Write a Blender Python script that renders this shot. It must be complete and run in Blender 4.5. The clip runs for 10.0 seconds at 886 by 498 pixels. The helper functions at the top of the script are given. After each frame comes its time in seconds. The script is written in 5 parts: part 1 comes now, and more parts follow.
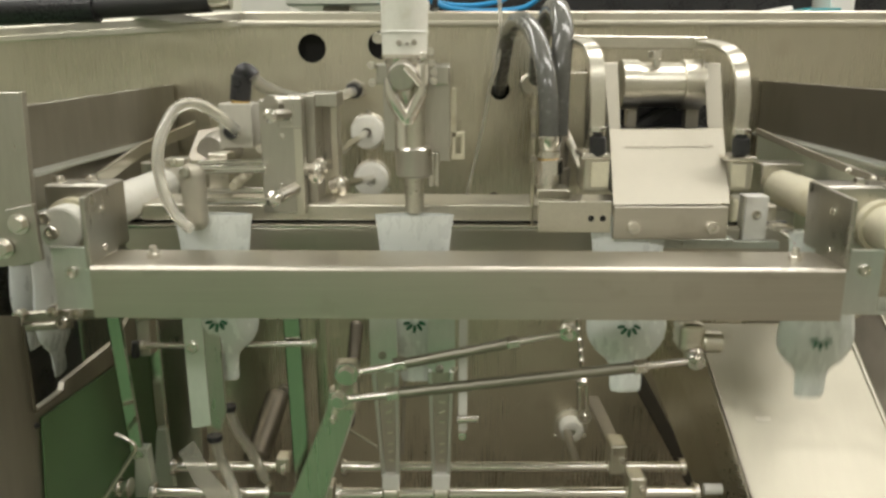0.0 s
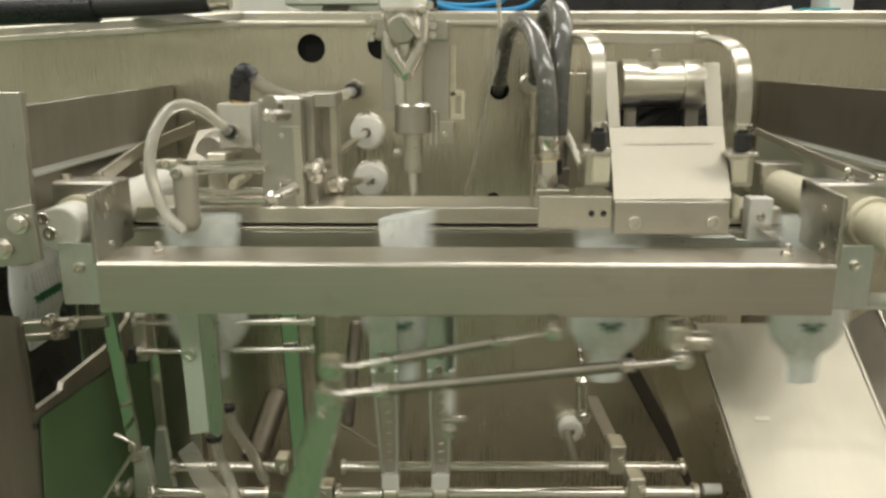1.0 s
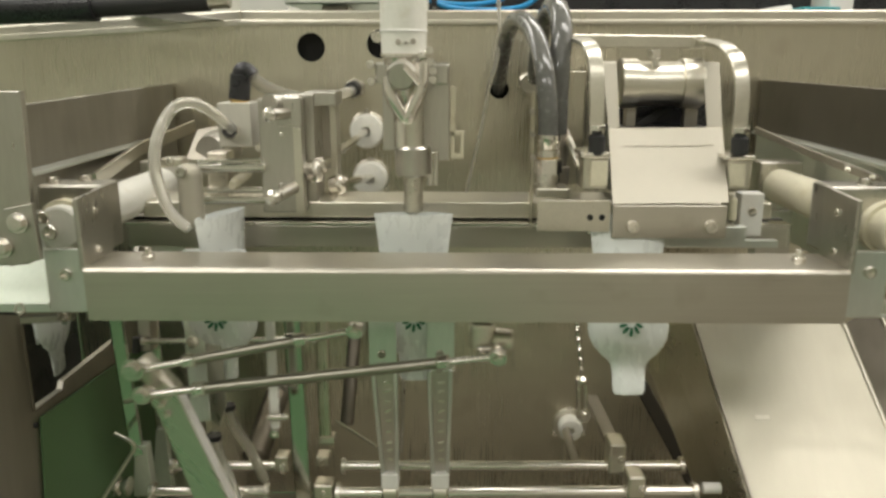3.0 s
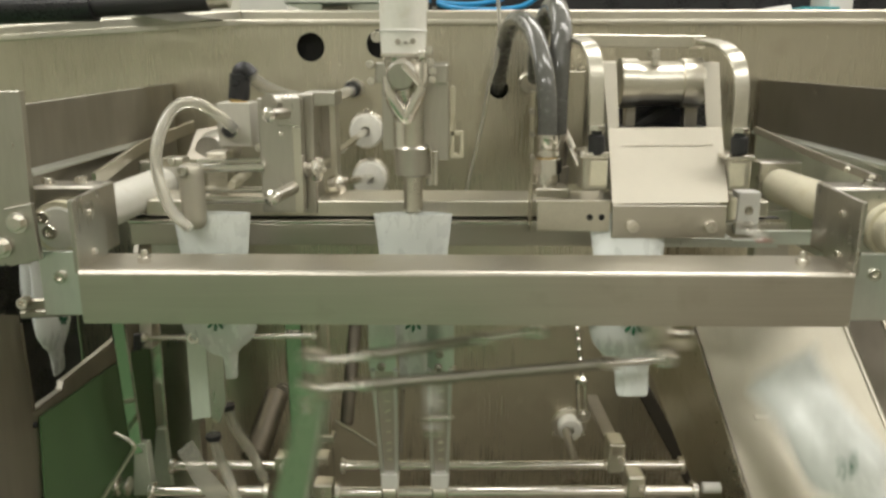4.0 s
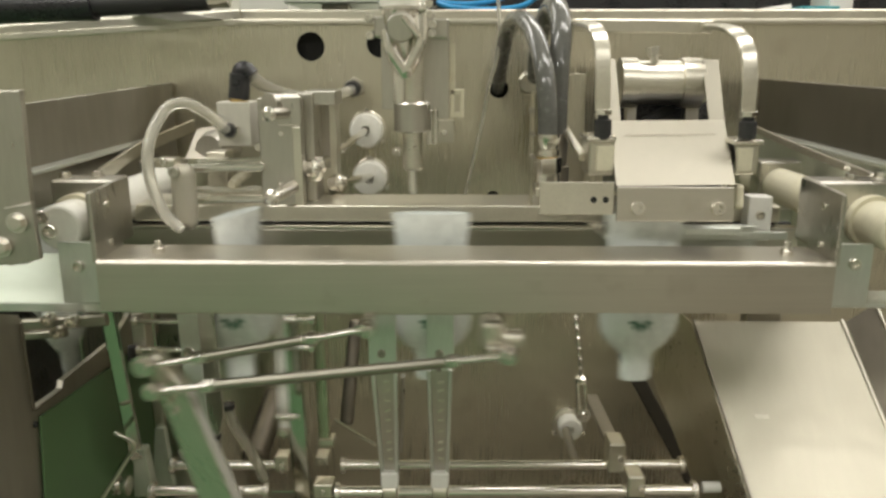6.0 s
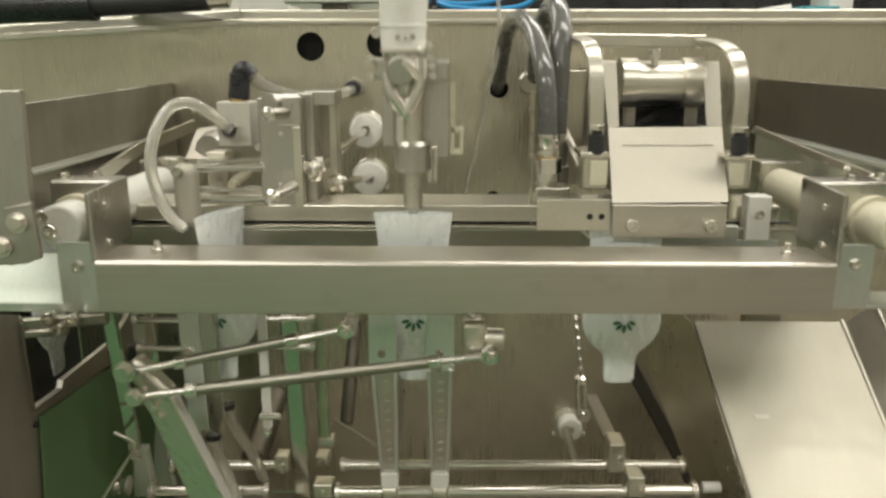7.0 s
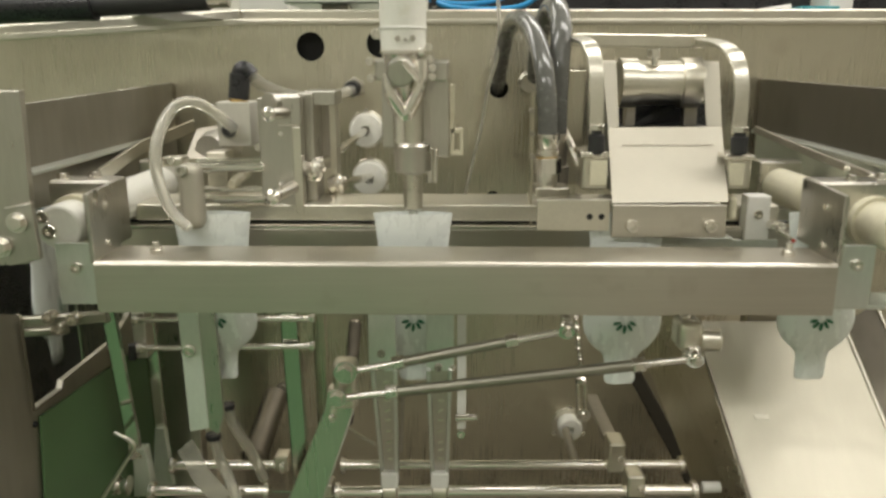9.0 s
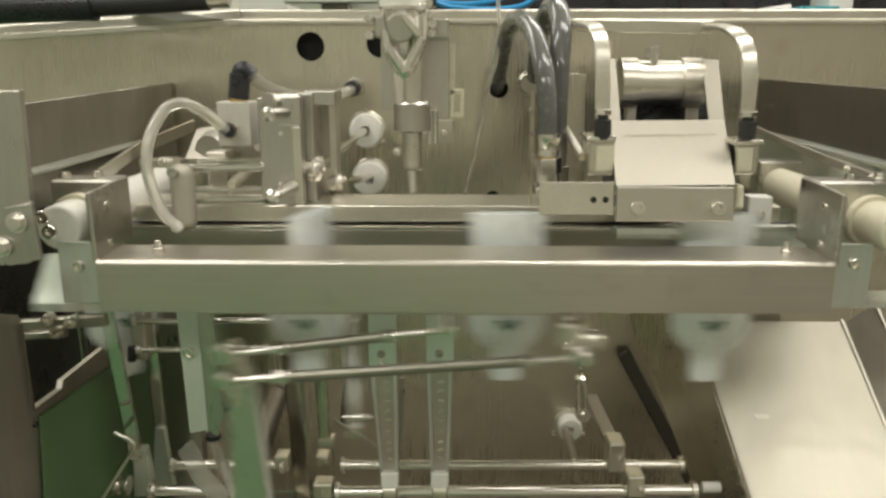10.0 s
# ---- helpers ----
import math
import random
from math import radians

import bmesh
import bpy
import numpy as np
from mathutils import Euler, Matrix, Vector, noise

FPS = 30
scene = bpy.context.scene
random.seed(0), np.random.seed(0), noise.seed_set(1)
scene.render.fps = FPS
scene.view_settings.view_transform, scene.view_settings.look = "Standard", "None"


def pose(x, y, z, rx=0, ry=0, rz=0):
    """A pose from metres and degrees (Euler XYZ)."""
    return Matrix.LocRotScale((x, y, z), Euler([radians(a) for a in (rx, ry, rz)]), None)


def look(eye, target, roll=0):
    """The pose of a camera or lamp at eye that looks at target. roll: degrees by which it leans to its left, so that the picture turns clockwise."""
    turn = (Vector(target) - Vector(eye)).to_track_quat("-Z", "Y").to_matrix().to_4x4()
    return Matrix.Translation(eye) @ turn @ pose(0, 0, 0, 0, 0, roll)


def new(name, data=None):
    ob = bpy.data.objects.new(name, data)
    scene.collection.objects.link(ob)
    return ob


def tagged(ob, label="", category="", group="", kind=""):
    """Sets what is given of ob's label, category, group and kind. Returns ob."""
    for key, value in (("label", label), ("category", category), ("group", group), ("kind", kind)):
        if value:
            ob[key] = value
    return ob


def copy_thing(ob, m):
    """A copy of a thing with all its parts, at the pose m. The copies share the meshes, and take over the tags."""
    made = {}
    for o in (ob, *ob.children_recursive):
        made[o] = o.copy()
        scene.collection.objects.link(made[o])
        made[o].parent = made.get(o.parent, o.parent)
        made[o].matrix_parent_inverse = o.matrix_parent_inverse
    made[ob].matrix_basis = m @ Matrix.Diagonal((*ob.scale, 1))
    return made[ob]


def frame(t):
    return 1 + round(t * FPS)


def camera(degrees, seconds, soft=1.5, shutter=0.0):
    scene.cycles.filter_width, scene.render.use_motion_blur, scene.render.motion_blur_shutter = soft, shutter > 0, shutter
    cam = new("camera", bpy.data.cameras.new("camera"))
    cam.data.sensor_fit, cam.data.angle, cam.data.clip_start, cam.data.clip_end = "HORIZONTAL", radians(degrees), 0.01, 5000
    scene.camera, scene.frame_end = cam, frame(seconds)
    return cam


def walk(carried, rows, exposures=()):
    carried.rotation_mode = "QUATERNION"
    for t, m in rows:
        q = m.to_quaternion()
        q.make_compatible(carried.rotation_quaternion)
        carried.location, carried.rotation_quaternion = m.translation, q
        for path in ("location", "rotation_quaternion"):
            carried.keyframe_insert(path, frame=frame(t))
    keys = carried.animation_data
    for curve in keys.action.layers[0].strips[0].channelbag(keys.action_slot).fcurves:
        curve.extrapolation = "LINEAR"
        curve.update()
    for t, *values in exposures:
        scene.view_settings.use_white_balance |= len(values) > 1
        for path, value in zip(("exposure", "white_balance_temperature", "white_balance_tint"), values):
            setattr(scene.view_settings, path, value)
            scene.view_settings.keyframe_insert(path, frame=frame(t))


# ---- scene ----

# ---- camera ----
cam = camera(60, 10.0, soft=2.8, shutter=1.0)
EYE = Vector((0, 0, 1.40))
AHEAD = Vector((-0.01459, 0.97111, -0.23817))
RIGHT = Vector((0.99989, 0.01502, 0))


def aim(dx, dy):
    """The camera's pose, turned a little by a hand on the tripod."""
    return look(EYE, EYE + AHEAD + RIGHT * dx + Vector((0, 0, dy)))


walk(cam, [(0, aim(0, 0)), (0.4, aim(0.0009, 0)), (2.0, aim(0.0009, 0)), (2.5, aim(0.0009, -0.0012)), (3.8, aim(0.0016, -0.0014)),
           (5.0, aim(0.0016, -0.0022)), (10.0, aim(0.0018, -0.0022))])

# ---- light ----
world = bpy.data.worlds.new("hall_air")
world.use_nodes = True
world.node_tree.nodes["Background"].inputs[0].default_value = (0.80, 0.80, 0.76, 1)
world.node_tree.nodes["Background"].inputs[1].default_value = 0.25
scene.world = world
scene.view_settings.exposure = 0.0


def ceiling_tube(x, y, watts):
    lamp = bpy.data.lights.new("ceiling_light", "AREA")
    lamp.shape, lamp.size, lamp.size_y, lamp.energy, lamp.color = "RECTANGLE", 1.9, 0.45, watts, (1.0, 0.955, 0.895)
    ob = new("ceiling_lamp", lamp)
    ob.matrix_world = pose(x, y, 2.94)


for lx, ly, watts in ((-1.4, -1.15, 38), (1.5, -0.90, 24), (-1.6, 0.75, 25), (1.0, 1.05, 27), (2.9, 0.75, 12), (-1.6, 2.9, 20), (1.0, 2.9, 20), (2.9, 2.9, 16)):
    ceiling_tube(lx, ly, watts)


# ---- materials ----
def material(name, color, rough=0.5, metal=0.0, vary=0.12, scale=30.0, bump=0.05, stretch=(1, 1, 1), rough_vary=0.1, coat=0.0,
             transmission=0.0, dirt=None, subsurface=0.0, wave=0.0):
    mat = bpy.data.materials.new(name)
    mat.use_nodes = True
    nt = mat.node_tree
    n, l = nt.nodes, nt.links
    b = n["Principled BSDF"]
    b.inputs["Metallic"].default_value = metal
    b.inputs["Coat Weight"].default_value = coat
    b.inputs["Transmission Weight"].default_value = transmission
    if subsurface:
        b.inputs["Subsurface Weight"].default_value = subsurface
        b.inputs["Subsurface Radius"].default_value = (0.01, 0.01, 0.01)
    tc = n.new("ShaderNodeTexCoord")
    mp = n.new("ShaderNodeMapping")
    mp.inputs["Scale"].default_value = stretch
    l.new(tc.outputs["Object"], mp.inputs["Vector"])
    fine = n.new("ShaderNodeTexNoise")
    fine.inputs["Scale"].default_value, fine.inputs["Detail"].default_value = scale * 6, 6
    l.new(mp.outputs["Vector"], fine.inputs["Vector"])
    big = n.new("ShaderNodeTexNoise")
    big.inputs["Scale"].default_value, big.inputs["Detail"].default_value = scale * 0.35, 3
    l.new(tc.outputs["Object"], big.inputs["Vector"])
    info = n.new("ShaderNodeObjectInfo")
    add = n.new("ShaderNodeMath")
    add.operation = "ADD"
    l.new(fine.outputs["Fac"], add.inputs[0])
    l.new(big.outputs["Fac"], add.inputs[1])
    mix = n.new("ShaderNodeMapRange")
    mix.inputs["From Min"].default_value, mix.inputs["From Max"].default_value = 0.6, 1.4
    mix.inputs["To Min"].default_value, mix.inputs["To Max"].default_value = 1 - vary, 1 + vary
    l.new(add.outputs[0], mix.inputs["Value"])
    tone = n.new("ShaderNodeMapRange")
    tone.inputs["To Min"].default_value, tone.inputs["To Max"].default_value = 0.95, 1.05
    l.new(info.outputs["Random"], tone.inputs["Value"])
    times = n.new("ShaderNodeMath")
    times.operation = "MULTIPLY"
    l.new(mix.outputs[0], times.inputs[0])
    l.new(tone.outputs[0], times.inputs[1])
    col = n.new("ShaderNodeVectorMath")
    col.operation = "SCALE"
    col.inputs[0].default_value = color
    l.new(times.outputs[0], col.inputs["Scale"])
    last = col.outputs["Vector"]
    if dirt:
        spots = n.new("ShaderNodeTexNoise")
        spots.inputs["Scale"].default_value, spots.inputs["Detail"].default_value = scale * 1.3, 8
        l.new(tc.outputs["Object"], spots.inputs["Vector"])
        ramp = n.new("ShaderNodeMapRange")
        ramp.inputs["From Min"].default_value, ramp.inputs["From Max"].default_value = 0.58, 0.75
        ramp.inputs["To Max"].default_value = 0.5
        l.new(spots.outputs["Fac"], ramp.inputs["Value"])
        blend = n.new("ShaderNodeMix")
        blend.data_type = "RGBA"
        l.new(ramp.outputs[0], blend.inputs["Factor"])
        l.new(last, blend.inputs["A"])
        blend.inputs["B"].default_value = (*dirt, 1)
        last = blend.outputs["Result"]
    l.new(last, b.inputs["Base Color"])
    rr = n.new("ShaderNodeMapRange")
    rr.inputs["From Min"].default_value, rr.inputs["From Max"].default_value = 0.6, 1.4
    rr.inputs["To Min"].default_value, rr.inputs["To Max"].default_value = max(rough - rough_vary, 0.02), min(rough + rough_vary, 1)
    l.new(add.outputs[0], rr.inputs["Value"])
    l.new(rr.outputs[0], b.inputs["Roughness"])
    if bump:
        bp = n.new("ShaderNodeBump")
        bp.inputs["Strength"].default_value, bp.inputs["Distance"].default_value = bump, 0.002
        l.new(fine.outputs["Fac"], bp.inputs["Height"])
        l.new(bp.outputs[0], b.inputs["Normal"])
    if wave:
        dent = n.new("ShaderNodeTexNoise")
        dent.inputs["Scale"].default_value, dent.inputs["Detail"].default_value = 9, 2
        l.new(tc.outputs["Object"], dent.inputs["Vector"])
        wb = n.new("ShaderNodeBump")
        wb.inputs["Strength"].default_value, wb.inputs["Distance"].default_value = 1.0, wave
        l.new(dent.outputs["Fac"], wb.inputs["Height"])
        if bump:
            l.new(bp.outputs[0], wb.inputs["Normal"])
        l.new(wb.outputs[0], b.inputs["Normal"])
    return mat


STEEL = (0.60, 0.57, 0.50)
steel_h = material("brushed_steel_across", STEEL, 0.34, 1.0, 0.06, 18, 0.04, (0.06, 1, 2.6), 0.07, dirt=(0.50, 0.465, 0.39), wave=0.0015)
steel_v = material("brushed_steel_upright", (0.61, 0.575, 0.47), 0.29, 1.0, 0.05, 10, 0.006, (11, 1, 0.14), 0.08, dirt=(0.53, 0.48, 0.385), wave=0.004)
steel_sheet = material("satin_steel_sheet", (0.535, 0.51, 0.42), 0.38, 1.0, 0.05, 9, 0.03, (1.5, 0.3, 0.3), 0.04, dirt=(0.47, 0.44, 0.35), wave=0.005)
steel_cast = material("bead_blasted_steel", (0.70, 0.67, 0.58), 0.33, 1.0, 0.08, 40, 0.08, (1, 1, 1), 0.08)
chrome = material("polished_rod_steel", (0.80, 0.78, 0.72), 0.15, 1.0, 0.05, 25, 0.02, (0.2, 1, 1), 0.06)
bright = material("bright_fastener_steel", (0.80, 0.77, 0.71), 0.22, 1.0, 0.08, 60, 0.05)
alu = material("milled_aluminium", (0.55, 0.53, 0.475), 0.32, 1.0, 0.08, 30, 0.05, (1, 1, 0.2), 0.08)
alu_pale = material("anodised_aluminium", (0.72, 0.75, 0.70), 0.33, 0.9, 0.06, 30, 0.04, (1, 1, 0.3), 0.06)
dark_steel = material("dull_dark_steel", (0.46, 0.43, 0.37), 0.45, 0.92, 0.12, 16, 0.05, (1, 1, 0.2), 0.1)
dull_rod = material("dull_grey_rod_steel", (0.34, 0.325, 0.27), 0.38, 1.0, 0.10, 30, 0.05, (0.2, 1, 1), 0.08)
arm_steel = material("satin_arm_steel", (0.66, 0.64, 0.57), 0.28, 1.0, 0.08, 14, 0.02, (2, 1, 0.1), 0.05)
cream_coat = material("cream_coated_metal", (0.62, 0.60, 0.52), 0.5, 0.2, 0.06, 30, 0.04, (1, 1, 0.4), 0.06)
cheek_steel = material("mottled_dark_steel", (0.38, 0.36, 0.305), 0.40, 0.95, 0.20, 6, 0.04, (1, 1, 0.2), 0.1, wave=0.003)
red_plastic = material("red_plastic", (0.55, 0.06, 0.04), 0.35, 0.0, 0.06, 30, 0.02)
# Brown steel; on the right wall its darkness is painted shade.
brown_steel = material("shaded_brown_steel", (0.20, 0.18, 0.145), 0.45, 0.9, 0.14, 10, 0.05, (1, 1, 0.2), 0.1, wave=0.004)
cover_steel = material("matt_blasted_cover_steel", (0.52, 0.495, 0.42), 0.66, 1.0, 0.06, 12, 0.06, (1, 1, 0.3), 0.05, wave=0.004)
pale_coat = material("pale_satin_aluminium", (0.72, 0.78, 0.675), 0.34, 0.40, 0.06, 30, 0.04, (1, 1, 0.4), 0.06)
post_steel = material("smooth_ground_steel", (0.54, 0.535, 0.475), 0.12, 1.0, 0.06, 14, 0.01, (2, 1, 0.1), 0.04)
# Black that stands in for the shade inside holes.
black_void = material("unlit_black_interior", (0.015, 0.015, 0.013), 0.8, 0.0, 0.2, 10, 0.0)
black_rubber = material("black_rubber", (0.025, 0.025, 0.025), 0.5, 0.0, 0.15, 50, 0.1)
gap_shade_brown = material("dark_brown_shade", (0.040, 0.034, 0.024), 0.6, 0.0, 0.12, 8, 0.0)
# Black of plastic parts, also put in place of shade inside the machine.
black_plastic_and_shade = material("black_plastic_and_shade", (0.02, 0.02, 0.022), 0.3, 0.0, 0.1, 40, 0.05)
nylon = material("white_nylon", (0.78, 0.77, 0.70), 0.42, 0.0, 0.05, 30, 0.04, subsurface=0.1, dirt=(0.62, 0.58, 0.46))
nylon_aged = material("yellowed_nylon", (0.70, 0.66, 0.50), 0.5, 0.0, 0.08, 26, 0.05, dirt=(0.52, 0.46, 0.30))
white_plastic = material("white_plastic", (0.80, 0.79, 0.74), 0.35, 0.0, 0.04, 30, 0.02)
grey_hose = material("smooth_dark_grey_hose", (0.13, 0.13, 0.12), 0.24, 0.0, 0.15, 24, 0.04, coat=0.4)
clear_tube = material("clear_polyurethane_tube", (0.93, 0.91, 0.82), 0.10, 0.0, 0.03, 30, 0.01, rough_vary=0.03, transmission=0.72)
pouch_film = material("white_pouch_film", (0.86, 0.895, 0.87), 0.27, 0.10, 0.03, 14, 0.0, (1, 1, 0.4), 0.08, wave=0.001)
leaf_green = material("printed_green", (0.02, 0.15, 0.07), 0.4, 0.0, 0.05, 30, 0.0)
blue_hose = material("blue_air_hose", (0.03, 0.30, 0.62), 0.35, 0.0, 0.06, 30, 0.02)
teal_plastic = material("teal_plastic", (0.04, 0.32, 0.36), 0.4, 0.0, 0.06, 30, 0.02)
reflected_green = material("painted_floor_reflection", (0.098, 0.180, 0.078), 0.45, 0.0, 0.15, 8, 0.05)
green_floor = material("green_epoxy_floor", (0.088, 0.190, 0.088), 0.6, 0.0, 0.12, 3, 0.03, dirt=(0.065, 0.135, 0.065))
grey_floor = material("pale_grey_concrete", (0.275, 0.255, 0.208), 0.5, 0.0, 0.12, 3, 0.05)
wall_paint = material("off_white_wall_paint", (0.74, 0.72, 0.64), 0.7, 0.0, 0.04, 5, 0.03)
ceiling_paint = material("white_ceiling_paint", (0.80, 0.79, 0.74), 0.8, 0.0, 0.03, 5, 0.02)
brass = material("brass_fitting", (0.70, 0.50, 0.22), 0.3, 1.0, 0.1, 40, 0.05)


# ---- builders ----
def thing(name, base, label, category, group="", kind=""):
    ob = new(name)
    ob.empty_display_size = 0.02
    ob.location = base
    return tagged(ob, label, category, group, kind)


def origin_of(ob):
    while ob.parent:
        ob = ob.parent
    return Vector(ob.location)


def part(name, bm, mat, parent=None, label="", smooth=True):
    """Links a bmesh, made in room coordinates, as one mesh under a thing."""
    if parent is not None:
        bmesh.ops.translate(bm, verts=bm.verts, vec=-origin_of(parent))
    bmesh.ops.recalc_face_normals(bm, faces=bm.faces)
    if smooth:
        for fc in bm.faces:
            fc.smooth = True
        for e in bm.edges:
            if len(e.link_faces) == 2:
                bend = e.calc_face_angle(0)
                lo, hi = sorted(fc.calc_area() for fc in e.link_faces)
                if bend > 0.6 or (bend > 0.1 and hi > 6 * lo):
                    e.smooth = False
    me = bpy.data.meshes.new(name)
    bm.to_mesh(me)
    bm.free()
    me.materials.append(mat)
    ob = new(name, me)
    ob.parent = parent
    return tagged(ob, label)


def bevel(bm, width, segments=2):
    sharp = [e for e in bm.edges if len(e.link_faces) == 2 and e.calc_face_angle(0) > 0.5]
    bmesh.ops.bevel(bm, geom=sharp, offset=width, segments=segments, profile=0.5, affect="EDGES", clamp_overlap=True)


def box(lo, hi, width=0.0012, segments=2, turn=None):
    bm = bmesh.new()
    a, b = Vector(lo), Vector(hi)
    m = Matrix.Translation((a + b) / 2)
    if turn is not None:
        m = m @ pose(0, 0, 0, *turn)
    m = m @ Matrix.Diagonal((abs(b.x - a.x), abs(b.y - a.y), abs(b.z - a.z), 1))
    bmesh.ops.create_cube(bm, size=1, matrix=m)
    if width:
        bevel(bm, width, segments)
    return bm


def join(*bms):
    out = bmesh.new()
    for b in bms:
        me = bpy.data.meshes.new("tmp")
        b.to_mesh(me)
        b.free()
        out.from_mesh(me)
        bpy.data.meshes.remove(me)
    return out


def along(a, b):
    a, b = Vector(a), Vector(b)
    return Matrix.Translation((a + b) / 2) @ (b - a).to_track_quat("Z", "Y").to_matrix().to_4x4(), (b - a).length


def rod(a, b, r, r2=None, segments=24, width=0.0008):
    bm = bmesh.new()
    m, length = along(a, b)
    bmesh.ops.create_cone(bm, cap_ends=True, segments=segments, radius1=r, radius2=r if r2 is None else r2, depth=length, matrix=m)
    if width:
        rims = [e for e in bm.edges if len(e.link_faces) == 2 and e.calc_face_angle(0) > 0.8]
        bmesh.ops.bevel(bm, geom=rims, offset=min(width, r * 0.3), segments=2, profile=0.5, affect="EDGES")
    return bm


def lathe(a, b, profile, segments=28):
    """A turned solid on the axis from a to b: profile pairs (share of the length, radius)."""
    bm = bmesh.new()
    m, length = along(a, b)
    rings = []
    for s, r in profile:
        rings.append([bm.verts.new(m @ Vector((r * math.cos(k * math.tau / segments), r * math.sin(k * math.tau / segments), (s - 0.5) * length)))
                      for k in range(segments)])
    for u, v in zip(rings, rings[1:]):
        for k in range(segments):
            bm.faces.new((u[k], u[(k + 1) % segments], v[(k + 1) % segments], v[k]))
    bm.faces.new(rings[0][::-1])
    bm.faces.new(rings[-1])
    return bm


def smooth_line(points, steps=8):
    """A Catmull-Rom line through the points."""
    pts = [Vector(p) for p in points]
    pts = [pts[0] * 2 - pts[1]] + pts + [pts[-1] * 2 - pts[-2]]
    out = []
    for i in range(1, len(pts) - 2):
        p0, p1, p2, p3 = pts[i - 1:i + 3]
        for s in range(steps):
            t = s / steps
            out.append(0.5 * (2 * p1 + (p2 - p0) * t + (2 * p0 - 5 * p1 + 4 * p2 - p3) * t * t + (3 * p1 - p0 - 3 * p2 + p3) * t ** 3))
    return out + [pts[-2]]


def sweep(points, section, up=(0, 0, 1), closed_caps=True):
    """A section (pairs) carried along the points without twisting."""
    bm = bmesh.new()
    pts = [Vector(p) for p in points]
    tangents = [(pts[min(i + 1, len(pts) - 1)] - pts[max(i - 1, 0)]).normalized() for i in range(len(pts))]
    n = Vector(up) - tangents[0] * tangents[0].dot(Vector(up))
    n.normalize()
    rings = []
    for p, t in zip(pts, tangents):
        n = (n - t * t.dot(n)).normalized()
        s = t.cross(n)
        rings.append([bm.verts.new(p + n * a + s * b) for a, b in section])
    k = len(section)
    for u, v in zip(rings, rings[1:]):
        for i in range(k):
            bm.faces.new((u[i], u[(i + 1) % k], v[(i + 1) % k], v[i]))
    if closed_caps:
        bm.faces.new(rings[0][::-1])
        bm.faces.new(rings[-1])
    return bm


def ring(r, n=16):
    return [(r * math.cos(k * math.tau / n), r * math.sin(k * math.tau / n)) for k in range(n)]


def hose(points, r, steps=8):
    return sweep(smooth_line(points, steps), ring(r), up=(0.3, 0.9, 0.2))


def ribbed(points, r, steps=24):
    """A corrugated hose."""
    line = smooth_line(points, steps)
    bm = sweep(line, ring(r), up=(0.3, 0.9, 0.2))
    bm.verts.ensure_lookup_table()
    for i, p in enumerate(line):
        if i % 2:
            for v in bm.verts[i * 16:(i + 1) * 16]:
                v.co = p + (v.co - p) * 0.985
    return bm


def flat_bar(points, wide, thick, up):
    h, t = wide / 2, thick / 2
    c = min(h, t) * 0.35
    return sweep(points, [(h - c, -t), (h, -t + c), (h, t - c), (h - c, t), (-h + c, t), (-h, t - c), (-h, -t + c), (-h + c, -t)], up=up)


def prism(outline, push, width=0.001):
    """A plate: a flat outline pushed along a vector."""
    bm = bmesh.new()
    vs = [bm.verts.new(p) for p in outline]
    fc = bm.faces.new(vs)
    got = bmesh.ops.extrude_face_region(bm, geom=[fc])
    bmesh.ops.translate(bm, verts=[g for g in got["geom"] if isinstance(g, bmesh.types.BMVert)], vec=push)
    bmesh.ops.recalc_face_normals(bm, faces=bm.faces)
    if width:
        bevel(bm, width, 2)
    return bm


def holed_plate(lo, hi, y0, y1, holes, width=0.001):
    """An upright plate between two (x, z) corners with rectangular holes (x0, z0, x1, z1)."""
    xs = sorted({lo[0], hi[0], *[h[0] for h in holes], *[h[2] for h in holes]})
    zs = sorted({lo[1], hi[1], *[h[1] for h in holes], *[h[3] for h in holes]})
    bm = bmesh.new()
    grid = {(x, z): bm.verts.new((x, y0, z)) for x in xs for z in zs}
    for xa, xb in zip(xs, xs[1:]):
        for za, zb in zip(zs, zs[1:]):
            mx, mz = (xa + xb) / 2, (za + zb) / 2
            if not any(h[0] < mx < h[2] and h[1] < mz < h[3] for h in holes):
                bm.faces.new((grid[xa, za], grid[xb, za], grid[xb, zb], grid[xa, zb]))
    bmesh.ops.delete(bm, geom=[v for v in bm.verts if not v.link_faces], context="VERTS")
    got = bmesh.ops.extrude_face_region(bm, geom=bm.faces[:])
    bmesh.ops.translate(bm, verts=[g for g in got["geom"] if isinstance(g, bmesh.types.BMVert)], vec=(0, y1 - y0, 0))
    bmesh.ops.recalc_face_normals(bm, faces=bm.faces)
    if width:
        bevel(bm, width, 2)
    return bm


def cap_screw(at, way, r, h):
    """A socket head cap screw with a recessed hexagon, its head standing out along way."""
    a = Vector(at)
    w = Vector(way).normalized()
    bm = lathe(a - w * 0.003, a + w * h, [(0, r * 0.98), (0.82, r), (1, r * 0.88), (1, r * 0.56), (0.45, r * 0.5)], 18)
    return bm


def hex_nut(at, way, r, h):
    a = Vector(at)
    w = Vector(way).normalized()
    bm = rod(a - w * 0.001, a + w * h, r, segments=6, width=0.0006)
    return bm


